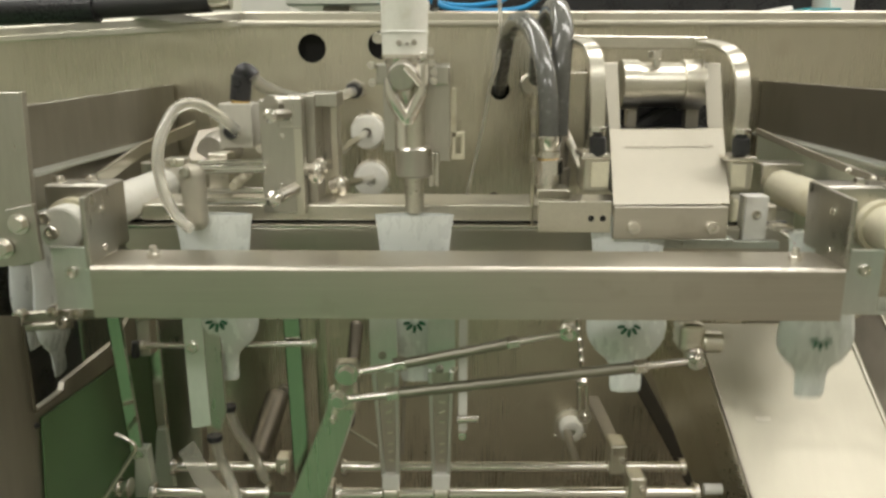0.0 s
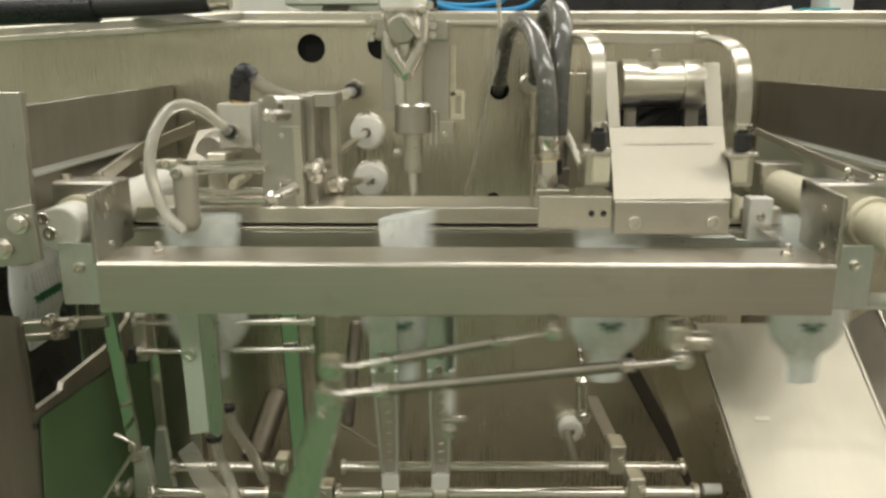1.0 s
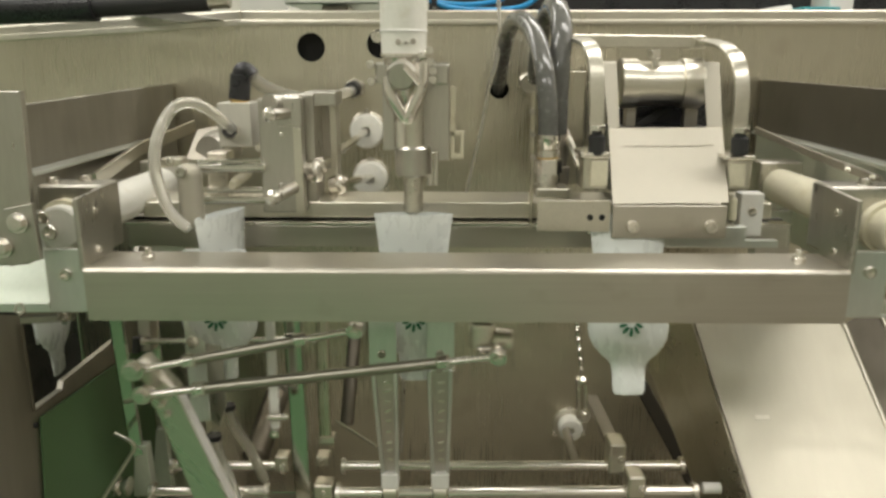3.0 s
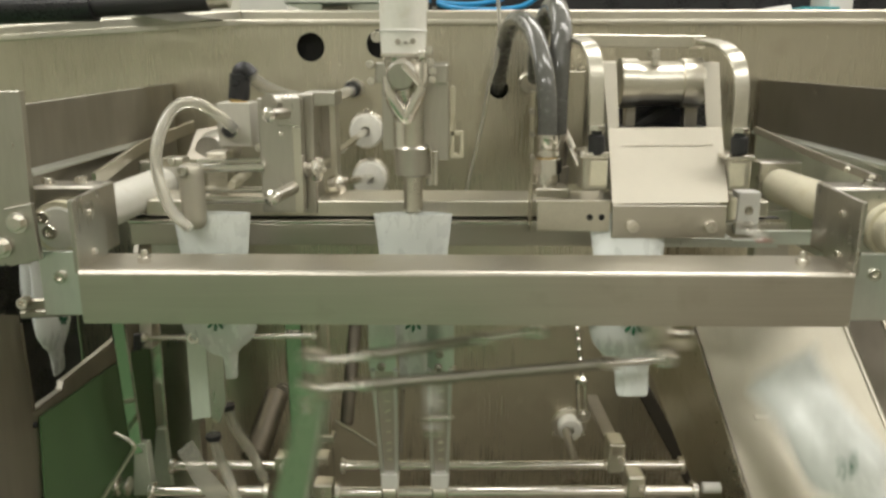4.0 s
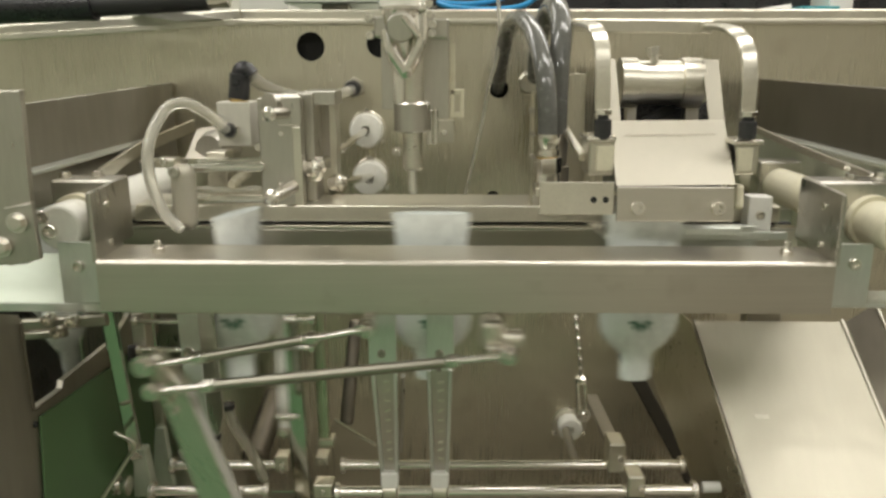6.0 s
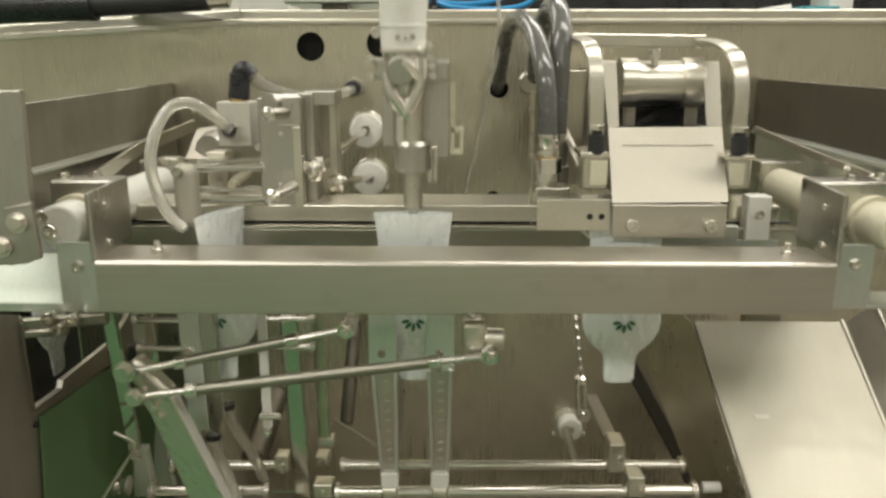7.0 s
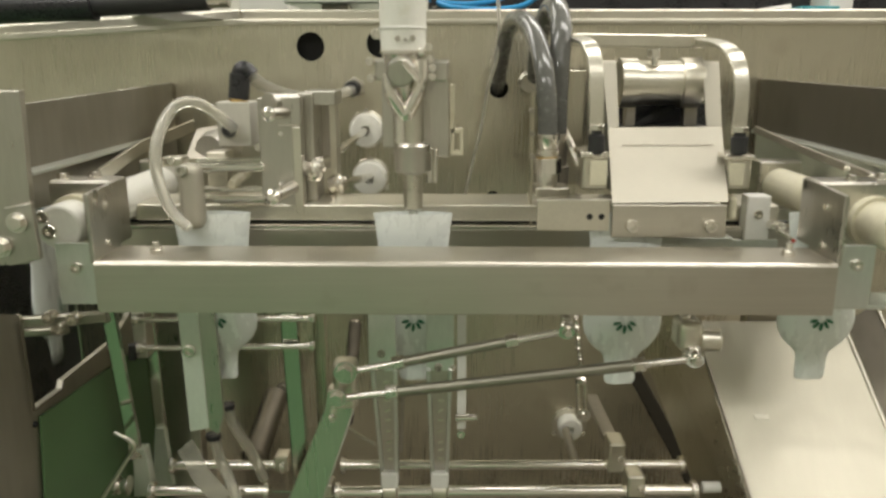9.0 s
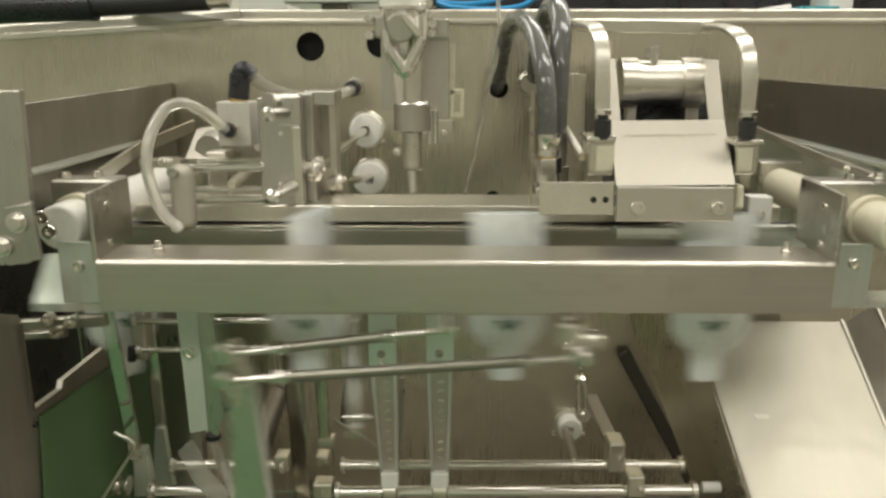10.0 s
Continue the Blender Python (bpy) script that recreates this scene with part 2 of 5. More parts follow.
def hex_bolt(at, way, r, h):
    a, w = Vector(at), Vector(way).normalized()
    return join(rod(a - w * 0.001, a + w * 0.0015, r * 1.35, segments=20, width=0.0003), rod(a + w * 0.001, a + w * h, r, segments=6, width=0.0008))


def ball_joint(at, way, r):
    """A rod end: a ring round a ball, with its pin along way."""
    a, w = Vector(at), Vector(way).normalized()
    return join(lathe(a - w * r * 0.5, a + w * r * 0.5, [(0, r * 0.75), (0, r), (0.5, r * 1.06), (1, r), (1, r * 0.75)], 20),
                lathe(a - w * r * 0.75, a + w * r * 0.75, [(0, r * 0.4), (0.2, r * 0.62), (0.5, r * 0.74), (0.8, r * 0.62), (1, r * 0.4)], 16))


def screws(parent, places, way, r, h, name="screw", mat=None):
    for p in places:
        part(name, cap_screw(p, way, r, h), mat or bright, parent)


# ---- hall ----
HX, HY0, HY1, HZ = 3.6, -3.2, 4.2, 3.0
floor = part("floor", join(box((-HX, HY0, -0.10), (0.35, HY1, 0), 0)), green_floor)
tagged(floor, "glossy green epoxy factory floor", "floor", kind="structure")
walkway = part("floor_walkway", box((0.35, HY0, -0.10), (HX, HY1, 0.0), 0), grey_floor)
tagged(walkway, "pale grey concrete walkway beside the green floor", "floor", kind="structure")
tagged(part("ceiling", box((-HX, HY0, HZ), (HX, HY1, HZ + 0.1), 0), ceiling_paint), "white painted hall ceiling", "ceiling", kind="structure")
tagged(part("wall_north", box((-HX, HY1, 0), (HX, HY1 + 0.12, HZ), 0), wall_paint), "off-white painted hall wall", "wall", kind="structure")
tagged(part("wall_south", box((-HX, HY0 - 0.12, 0), (HX, HY0, HZ), 0), wall_paint), "off-white painted hall wall", "wall", kind="structure")
tagged(part("wall_west", box((-HX - 0.12, HY0, 0), (-HX, HY1, HZ), 0), wall_paint), "off-white painted hall wall", "wall", kind="structure")
tagged(part("wall_east", box((HX, HY0, 0), (HX + 0.12, HY1, HZ), 0), wall_paint), "off-white painted hall wall", "wall", kind="structure")

# ---- machine housing ----
YB = 1.55
housing = thing("machine_housing", (0, YB, 0), "open brushed stainless steel machine housing with bent rim", "machine frame")
ZTOP = 1.4745


def round_holed_panel(x0, x1, z0, z1, y, thick, holes):
    """A sheet with round holes, laid out as a grid of cells that hold one hole each."""
    bm = bmesh.new()
    xs = sorted({x0, x1, *[c[0] - 0.045 for c in holes], *[c[0] + 0.045 for c in holes]})
    done = []
    for xa, xb in zip(xs, xs[1:]):
        inside = [h for h in holes if xa < h[0] < xb]
        zs = sorted({z0, z1, *[h[1] - 0.045 for h in inside], *[h[1] + 0.045 for h in inside]})
        for za, zb in zip(zs, zs[1:]):
            hit = [h for h in inside if za < h[1] < zb]
            if not hit:
                bm.faces.new([bm.verts.new(p) for p in ((xa, y, za), (xb, y, za), (xb, y, zb), (xa, y, zb))])
                continue
            cx, cz, r = hit[0]
            k = 32
            outer, inner, back = [], [], []
            for i in range(k):
                a = i * math.tau / k
                c, s = math.cos(a), math.sin(a)
                px = (xb - cx) / c if c > 1e-9 else ((xa - cx) / c if c < -1e-9 else 9)
                pz = (zb - cz) / s if s > 1e-9 else ((za - cz) / s if s < -1e-9 else 9)
                q = min(px, pz)
                outer.append(bm.verts.new((cx + c * q, y, cz + s * q)))
                inner.append(bm.verts.new((cx + c * r, y, cz + s * r)))
                back.append(bm.verts.new((cx + c * r, y + thick, cz + s * r)))
            corners = [(xb, zb), (xa, zb), (xa, za), (xb, za)]
            for i in range(k):
                j = (i + 1) % k
                bm.faces.new((inner[i], outer[i], outer[j], inner[j]))
                bm.faces.new((back[i], inner[i], inner[j], back[j]))
                o, p = outer[i].co, outer[j].co
                if abs(o.x - p.x) > 1e-6 and abs(o.z - p.z) > 1e-6:
                    q = min(corners, key=lambda w: abs(w[0] - (o.x + p.x) / 2) + abs(w[1] - (o.z + p.z) / 2))
                    bm.faces.new((outer[i], bm.verts.new((q[0], y, q[1])), outer[j]))
    bmesh.ops.remove_doubles(bm, verts=bm.verts, dist=1e-5)
    return bm


HOLE = 0.0276
back_holes = [(*(-0.2802, 1.4237), HOLE), (*(-0.1426, 1.43), HOLE), (*(0.0896, 1.3436), 0.019), (*(0.1618, 1.3545), 0.019),
              (*(0.0807, 1.1261), 0.013)]
back_panel = part("back_panel", round_holed_panel(-1.35, 1.30, 0.45, ZTOP - 0.004, YB, 0.004, back_holes), steel_v, housing,
                  "brushed stainless back panel with punched round holes", smooth=False)
for v in back_panel.data.vertices:
    if v.co.z > ZTOP - 0.01 and v.co.x < -1.3:
        v.co.z -= 0.056
# Sheet added so that the punched holes look unlit.
part("back_cover", box((-0.60, YB + 0.03, 0.45), (1.30, YB + 0.04, ZTOP - 0.005), 0), black_void, housing, "black sheet for the unlit space behind the panel")
ZR = 1.4933
XK = -0.4128
part("rim", join(box((XK, YB - 0.006, ZTOP - 0.002), (1.31, YB + 0.02, ZR), 0.004, 3),
                 prism([(XK, YB - 0.006, ZTOP - 0.002), (XK, YB - 0.006, ZR), (-1.36, YB - 0.006, ZR - 0.058), (-1.36, YB - 0.006, ZTOP - 0.060)], (0, 0.026, 0), 0.003)),
     steel_cast, housing, "bright folded top rim")
part("rim_lip", box((XK - 0.01, YB - 0.012, ZTOP - 0.010), (1.31, YB - 0.001, ZTOP + 0.001), 0.002), steel_cast, housing)
part("rim_lip", prism([(XK, YB - 0.012, ZTOP - 0.010), (XK, YB - 0.012, ZTOP + 0.001), (-1.36, YB - 0.012, ZTOP - 0.057), (-1.36, YB - 0.012, ZTOP - 0.068)], (0, 0.011, 0), 0.001),
     steel_cast, housing)

# side walls, whose top edge lies near eye level
SXL, SXR = -0.555, 0.60
zt = 1.3545
part("side_wall", prism([(SXL, YB - 0.01, zt), (SXL, 0.86, zt - 0.014), (SXL, 0.86, 1.205), (SXL, YB - 0.01, 1.205)], (-0.012, 0, 0), 0.001), cheek_steel, housing,
     "mottled upper side wall")
# Made-up wall, black in place of the shade behind the slot.
part("outer_wall", prism([(-0.80, YB - 0.01, 1.16), (-0.80, 0.86, 1.14), (-0.80, 0.86, 0.45), (-0.80, YB - 0.01, 0.45)], (-0.01, 0, 0), 0.001), black_plastic_and_shade, housing, "added black wall for the dark behind the slot")
# Same wall as the left, darkened: its shade is put into the colour.
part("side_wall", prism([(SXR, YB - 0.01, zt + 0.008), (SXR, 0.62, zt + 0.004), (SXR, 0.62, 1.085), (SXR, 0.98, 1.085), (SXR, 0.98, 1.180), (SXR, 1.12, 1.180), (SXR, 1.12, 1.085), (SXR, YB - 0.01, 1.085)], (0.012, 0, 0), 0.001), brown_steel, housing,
     "upper side wall with shade put into its colour")
# Pale sheet added where light catches the lower part of this wall.
part("wall_liner", prism([(SXR - 0.0035, YB - 0.02, 1.262), (SXR - 0.0035, 0.70, 1.256), (SXR - 0.0035, 0.70, 1.086), (SXR - 0.0035, 0.97, 1.086), (SXR - 0.0035, 0.97, 1.182), (SXR - 0.0035, 1.13, 1.182), (SXR - 0.0035, 1.13, 1.086), (SXR - 0.0035, YB - 0.02, 1.086)], (0.0025, 0, 0), 0.0006), alu_pale, housing, "pale sheet for the lit lower part of the wall")
# Added tray, kept dark to dim what the lower back panel reflects.
part("base_tray", box((-0.70, 0.60, 0.40), (0.70, YB, 0.448), 0.002), brown_steel, housing, "added dark base tray under the mechanism")
for lx in (-0.66, 0.66):
    for ly in (0.68, 1.48):
        part("leg", box((lx - 0.03, ly - 0.03, 0.0), (lx + 0.03, ly + 0.03, 0.40), 0.003), steel_v, housing)


def ledge(sign, x_wall, y0, y1, z_back, z_front, deep, name):
    """A sloping inner ledge that runs along a side wall."""
    a = x_wall - sign * 0.001
    b = x_wall - sign * deep
    return part(name, prism([(a, y0, z_front), (b, y0, z_front - 0.004), (b, y1, z_back - 0.004), (a, y1, z_back)], (0, 0, -0.005), 0.001), alu_pale, housing,
                "pale grey inner ledge")


ZL = 1.262
ledge(1, SXR, 0.75, 1.53, ZL + 0.006, ZL, 0.014, "ledge")
ledge(-1, SXL, 0.98, 1.38, ZL, ZL, 0.012, "ledge")
part("brace_bar", flat_bar([(-0.5214, 1.1, 1.2291), (-0.541, 1.32, 1.2512), (-0.5055, 1.5, 1.275)], 0.022, 0.006, (0, 0, 1)), steel_cast, housing, "flat steel brace")
for p in ((0.5632, 1.1, 1.2479), (0.5755, 1.055, 1.2425)):
    part("brace_bolt", hex_bolt(p, (-0.5, -0.6, 0.6), 0.0032, 0.005), steel_cast, housing)
part("brace_bar", flat_bar([(0.5444, 1.4, 1.2775), (0.5667, 1.22, 1.2554), (0.5896, 1.06, 1.2379)], 0.012, 0.006, (0, 0, 1)), dark_steel, housing, "flat steel brace")


# ---- clamp beams on the guide rods ----
GZ = 1.1963
for x, mat, lab in ((-0.490, nylon, "thick white nylon guide rod"), (0.542, nylon_aged, "thick yellowed nylon guide rod")):
    g = thing("guide_rod", (x, 1.05, GZ), lab + " on the housing", "guide rod", "guide rods")
    y0 = 0.925 if x < 0 else 0.90
    part("shaft", rod((x, y0, GZ), (x, 1.30 if x < 0 else 1.38, GZ), 0.0285, segments=40, width=0.004), mat, g)
    part("end_screw", cap_screw((x - 0.018, y0, GZ + 0.014), (0, -1, 0), 0.008, 0.004), bright, g, "bright steel end screw")
    part("end_screw", cap_screw((x - 0.010, y0, GZ - 0.004), (0, -1, 0), 0.009, 0.006), bright, g, "bright steel end screw")
    part("rear_block", box((x - 0.035, 1.27, GZ - 0.04), (x + 0.035, 1.31, GZ + 0.04), 0.003), alu, g, "milled aluminium rod holder")
    part("wall_bracket", box((SXL + 0.001 if x < 0 else x + 0.02, 1.275, GZ - 0.03), (x - 0.02 if x < 0 else SXR - 0.001, 1.305, GZ + 0.01), 0.002), alu, g)
    part("stand", box((x - 0.03, 1.275, 0.449), (x + 0.03, 1.305, GZ - 0.041), 0.002), alu, g, "upright stand of the rod holder")

X0, X1 = -0.4366, 0.4628
ZT, ZB = 1.1617, 1.0968
front_beam = thing("front_clamp_beam", (0, 0.94, ZT), "long brushed stainless clamp beam across the machine front", "clamp beam")


def channel(x0, x1, y0, y1, z0, z1, r, t):
    """A bent channel, open below and behind, with a rounded front edge."""
    prof = [(y0, z0)]
    for k in range(7):
        a = k / 6 * math.pi / 2
        prof.append((y0 + r - r * math.cos(a), z1 - r + r * math.sin(a)))
    prof += [(y1, z1), (y1, z1 - 0.02)]
    inner = [(y1 - t, z1 - 0.02), (y1 - t, z1 - t)]
    for k in range(6, -1, -1):
        a = k / 6 * math.pi / 2
        q = r - t if r > t else 0.0005
        inner.append((y0 + r - q * math.cos(a), z1 - r + q * math.sin(a)))
    inner.append((y0 + t, z0))
    bm = bmesh.new()
    ends = [[bm.verts.new((x, y, z)) for y, z in prof + inner] for x in (x0, x1)]
    k = len(ends[0])
    for i in range(k):
        bm.faces.new((ends[0][i], ends[0][(i + 1) % k], ends[1][(i + 1) % k], ends[1][i]))
    bm.faces.new(ends[0][::-1])
    bm.faces.new(ends[1])
    return bm


part("channel", channel(X0, X1, 0.900, 0.982, ZB, ZT, 0.006, 0.0025), steel_h, front_beam, "brushed stainless channel with rounded edge")
part("channel_foot", box((X0 + 0.003, 0.903, ZB - 0.0005), (X1 - 0.003, 0.935, ZB + 0.002), 0.0004), steel_h, front_beam)
for s in (-1, 1):
    xi = (X0 + 0.001) if s < 0 else (X1 - 0.001)
    gx = -0.490 if s < 0 else 0.542
    ztop = 1.2479
    part("bearing_bracket", prism([(xi, 0.903, ZT - 0.004), (xi, 0.980, ZT - 0.004), (xi, 0.988, ztop), (xi, 0.903, ztop - 0.004)], (0.006 * s, 0, 0), 0.0012), alu, front_beam,
         "milled aluminium bearing bracket")
    lo, hi = sorted((xi + 0.007 * s, gx + 0.036 * s))
    part("bearing_body", box((lo, 0.985, GZ - 0.036), (hi, 1.035, ztop - 0.001), 0.004, 3), alu, front_beam, "aluminium bearing housing")
    part("bearing_sleeve", rod((gx, 0.972, GZ), (gx, 0.986, GZ), 0.034, segments=32), nylon_aged, front_beam, "yellowed plastic bearing sleeve")
    for hy, hz in ((0.945, GZ + 0.026), (0.945, GZ - 0.022)):
        part("dowel", rod((xi - 0.0025 * s, hy, hz), (xi + 0.003 * s, hy, hz), 0.0042, width=0.0004), bright, front_beam, "bright dowel pin")
    u, v = sorted((-0.4921 if s < 0 else 0.5163, xi + 0.001 * s))
    part("end_bracket", box((u, 0.920, 1.1002), (v, 0.928, 1.1797), 0.001), alu_pale, front_beam, "pale anodised end bracket")
    part("bolt", cap_screw((-0.4671, 0.92, 1.1487) if s < 0 else (0.494, 0.92, 1.1555), (0, -1, 0), 0.0075, 0.006), bright, front_beam, "socket head bolt")
for q in ((-0.3737, 0.94, 1.1637), (0.4189, 0.94, 1.1667)):
    q = Vector((q[0], q[1], ZT))
    part("nut", join(hex_nut(q, (0, 0, 1), 0.008, 0.007), rod(q, q + Vector((0, 0, 0.016)), 0.0045)), bright, front_beam, "bright hexagon nut on a stud")

for q in ((-0.514, 1.003, 1.247), (-0.478, 1.018, 1.247), (0.520, 1.003, 1.247), (0.566, 1.018, 1.247)):
    part("cap_bolt", hex_bolt(q, (0, 0, 1), 0.0075, 0.008), bright, front_beam, "bright bolt on the bearing housing")
part("lower_flange", box((X1 + 0.002, 0.925, 1.0962), (0.5925, 0.985, 1.1014), 0.001), alu_pale, front_beam, "pale flat lower flange")

rear_beam = thing("rear_clamp_beam", (0, 1.10, 1.18), "stepped stainless rear clamp beam with a bright ledge", "clamp beam")
RX0, RX1 = -0.4855, 0.4926
part("lower_bar", box((RX0, 1.075, 1.1289), (RX1, 1.105, 1.1631), 0.002), steel_h, rear_beam, "satin steel lower bar")
part("ledge_strip", box((RX0, 1.072, 1.1631 + 0.0005), (RX1, 1.105, 1.1673), 0.001), chrome, rear_beam, "bright ledge strip")
# Black strip that fills the groove under the upper bar.
part("groove", box((RX0, 1.10, 1.1618), (RX1, 1.112, 1.1686), 0.0005), black_rubber, rear_beam, "black strip in the groove")
part("upper_bar", box((RX0 + 0.02, 1.094, 1.1699), (RX1 - 0.02, 1.19, 1.1941), 0.002), steel_cast, rear_beam, "pale steel upper bar")
part("end_block", box((0.4151, 1.065, 1.1495), ((0.4484, 1.065, 1.2129)[0], 1.092, (0.4484, 1.065, 1.2129)[2]), 0.0015), white_plastic, rear_beam, "white plastic end block")
part("bolt", cap_screw((0.4313, 1.065, 1.1871), (0, -1, 0), 0.0065, 0.004), bright, rear_beam)




# ---- pouches ----
def pouch_ring(bm, z, w, t, k=28):
    """One closed line round the pouch at the height z."""
    line = []
    for j in range(k):
        c, s = math.cos(j * math.tau / k), math.sin(j * math.tau / k)
        x = w * math.copysign(abs(c) ** 0.85, c)
        y = t * math.copysign(abs(s) ** 1.5, s)
        y += (0.0012 if z > -0.13 else 0.0026) * noise.noise(Vector((x * 60, z * 55, 3.0 if s > 0 else 7.0)))
        line.append(bm.verts.new((x, y, z)))
    return line


def skin(bm, rings):
    for u, v in zip(rings, rings[1:]):
        for j in range(len(u)):
            bm.faces.new((u[j], v[j], v[(j + 1) % len(u)], u[(j + 1) % len(u)]))


def pouch_mouth():
    """The open sleeve at the top of a pouch, with a thin wall."""
    bm = bmesh.new()
    outer = [pouch_ring(bm, z, w, t) for z, w, t in ((0.000, 0.054, 0.0125), (-0.012, 0.0525, 0.0118), (-0.030, 0.0500, 0.0112), (-0.045, 0.0485, 0.0110), (-0.062, 0.0470, 0.0108))]
    inner = [[bm.verts.new((v.co.x * 0.985, v.co.y * 0.94, v.co.z)) for v in line] for line in outer]
    skin(bm, outer)
    skin(bm, inner[::-1])
    skin(bm, [inner[0], outer[0]])
    skin(bm, [outer[-1], inner[-1]])
    return bm


def pouch_mesh():
    """The closed lower part of a soft shaped pouch: waist, round belly, and a narrow flat tail."""
    bm = bmesh.new()
    # height, half width, half thickness
    rows = [(-0.052, 0.0440, 0.0085), (-0.060, 0.0470, 0.0110), (-0.085, 0.0475, 0.013),
            (-0.115, 0.0510, 0.016), (-0.140, 0.0545, 0.0175), (-0.152, 0.0548, 0.0172), (-0.163, 0.0525, 0.0160), (-0.173, 0.0470, 0.0140),
            (-0.182, 0.0385, 0.0115), (-0.189, 0.0290, 0.0090), (-0.195, 0.0240, 0.0070), (-0.203, 0.0225, 0.0055), (-0.215, 0.0220, 0.0045), (-0.225, 0.0218, 0.004),
            (-0.229, 0.0205, 0.0036), (-0.2315, 0.0175, 0.003), (-0.232, 0.012, 0.002)]
    rings = [pouch_ring(bm, z if z > -0.115 else -0.115 + (z + 0.115) * 1.11, w, t) for z, w, t in rows]
    skin(bm, rings)
    bm.faces.new(rings[0][::-1])
    bm.faces.new(rings[-1])
    return bm


def leaf(cx, cz, ang, length, wide, y):
    bm = bmesh.new()
    pts = []
    for i in range(12):
        a = i * math.tau / 12
        u = length * (0.5 + 0.5 * math.cos(a))
        v = wide * math.sin(a) * (0.55 + 0.45 * math.cos(a - 0.6) ** 2)
        pts.append(bm.verts.new((cx + u * math.sin(ang) + v * math.cos(ang), y, cz + u * math.cos(ang) - v * math.sin(ang))))
    fc = bm.faces.new(pts)
    got = bmesh.ops.extrude_face_region(bm, geom=[fc])
    bmesh.ops.translate(bm, verts=[g for g in got["geom"] if isinstance(g, bmesh.types.BMVert)], vec=(0, 0.0012, 0))
    return bm


first_pouch = thing("spout_pouch", (0, 0, 0), "white plastic shaped pouch with a green leaf print, held mouth up", "pouch", "pouches on the machine")
film_part = part("film", pouch_mesh(), pouch_film, first_pouch, "white glossy film")
part("mouth", pouch_mouth(), pouch_film, first_pouch, "open sleeve of white glossy film")
for a, ln in ((-1.25, 0.013), (-0.65, 0.014), (0.0, 0.015), (0.65, 0.014), (1.25, 0.013)):
    part("leaf_print", leaf(0.006 * math.sin(math.pi + a), -0.147 + 0.006 * math.cos(math.pi + a), math.pi + a, ln * 0.82, 0.0032, -0.0189), leaf_green, film_part, "printed green leaf shape")
PZT = 1.1958
STATIONS = [-0.605, -0.3316, -0.0548, 0.2373, 0.515]
pouches = [first_pouch] + [copy_thing(first_pouch, pose(0, 0, 0)) for _ in range(11)]

# ---- drive arm, tie rods and carriage ----
YA = 0.93
PIVOT = Vector((-0.2758, 0.93, 0.6354))
UP_NEAR, UP_FAR = (-0.1376, 0.915, 1.0096), (0.1434, 0.915, 1.0686)
LOW_NEAR, LOW_FAR = (-0.1466, 0.905, 0.9789), (0.3036, 0.905, 1.0356)

ARM_LEAN = math.degrees(math.atan2(LOW_NEAR[0] - PIVOT.x, LOW_NEAR[2] - PIVOT.z))
ARM_SPAN = 0.2563

drive_arm = thing("drive_arm", tuple(PIVOT), "long flat steel drive arm with ball joints at its head", "machine arm")
arm_bm = prism([(-0.1640, 0.93, 0.9780), (-0.1280, 0.93, 0.9850), (-0.1300, 0.93, 0.9500), (-0.2505, 0.93, 0.6000), (-0.3030, 0.93, 0.6200), (-0.1685, 0.93, 0.9520)], (0, 0.024, 0), 0.0015)
part("arm_plate", arm_bm, arm_steel, drive_arm, "flat grey steel arm plate")
# Added white strip: the light that the arm's side catches.
part("edge_strip", flat_bar([(-0.1315, 0.942, 0.9480), (-0.2490, 0.942, 0.6065)], 0.020, 0.003, (0, 1, 0)), white_plastic, drive_arm, "white strip for the light on the arm's side face")
part("head", join(box((-0.1568, 0.928, 0.9504), ((-0.1252, 0.928, 1.0183)[0], 0.957, (-0.1252, 0.928, 1.0183)[2]), 0.008, 4)), steel_cast, drive_arm, "rounded clamp head")
part("joint_nut", hex_bolt((-0.1361, 0.905, 1.0138), (0, -1, 0), 0.011, 0.010), bright, drive_arm, "large hexagon nut")
part("joint_nut", hex_bolt((-0.1467, 0.897, 0.9826), (0, -1, 0), 0.009, 0.009), bright, drive_arm)
for p in ((-0.1553, 0.928, 0.9529), (-0.1587, 0.928, 0.9391)):
    part("screw", cap_screw(p, (0, -1, 0), 0.0048, 0.005), bright, drive_arm)
part("hub", lathe(tuple(PIVOT + Vector((0, -0.02, 0))), tuple(PIVOT + Vector((0, 0.06, 0))), [(0, 0.03), (0.05, 0.036), (0.95, 0.036), (1, 0.03)]), steel_cast, drive_arm, "turned hub")


def tie_rod(near, far, r, label):
    n, f = Vector(near), Vector(far)
    ob = thing("tie_rod", near, label, "tie rod", "tie rods of the drive")
    d = (f - n).normalized()
    ln = (f - n).length
    part("bar", rod(n + d * 0.075, f - d * 0.075, r * 1.25, segments=20), dull_rod, ob, "dull steel bar")
    for a, way, s in ((n, d, 1), (f, -d, 1)):
        end = part("rod_end", join(ball_joint(a, (0.15, 0.95, 0.3), r * 1.9), rod(a + way * r * 1.8, a + way * 0.066, r * 0.85, segments=16)), bright, ob, "bright threaded rod end")
        part("lock_nut", rod(a + way * 0.062, a + way * 0.078, r * 1.75, segments=6, width=0.001), bright, end)
        part("pin", rod(a + Vector((0, -0.016, 0)), a + Vector((0, 0.022, 0)), r * 0.9, segments=12), bright, end)
    return ob


upper_tie = tie_rod(UP_NEAR, UP_FAR, 0.0055, "slim dull steel tie rod with bright rod ends")
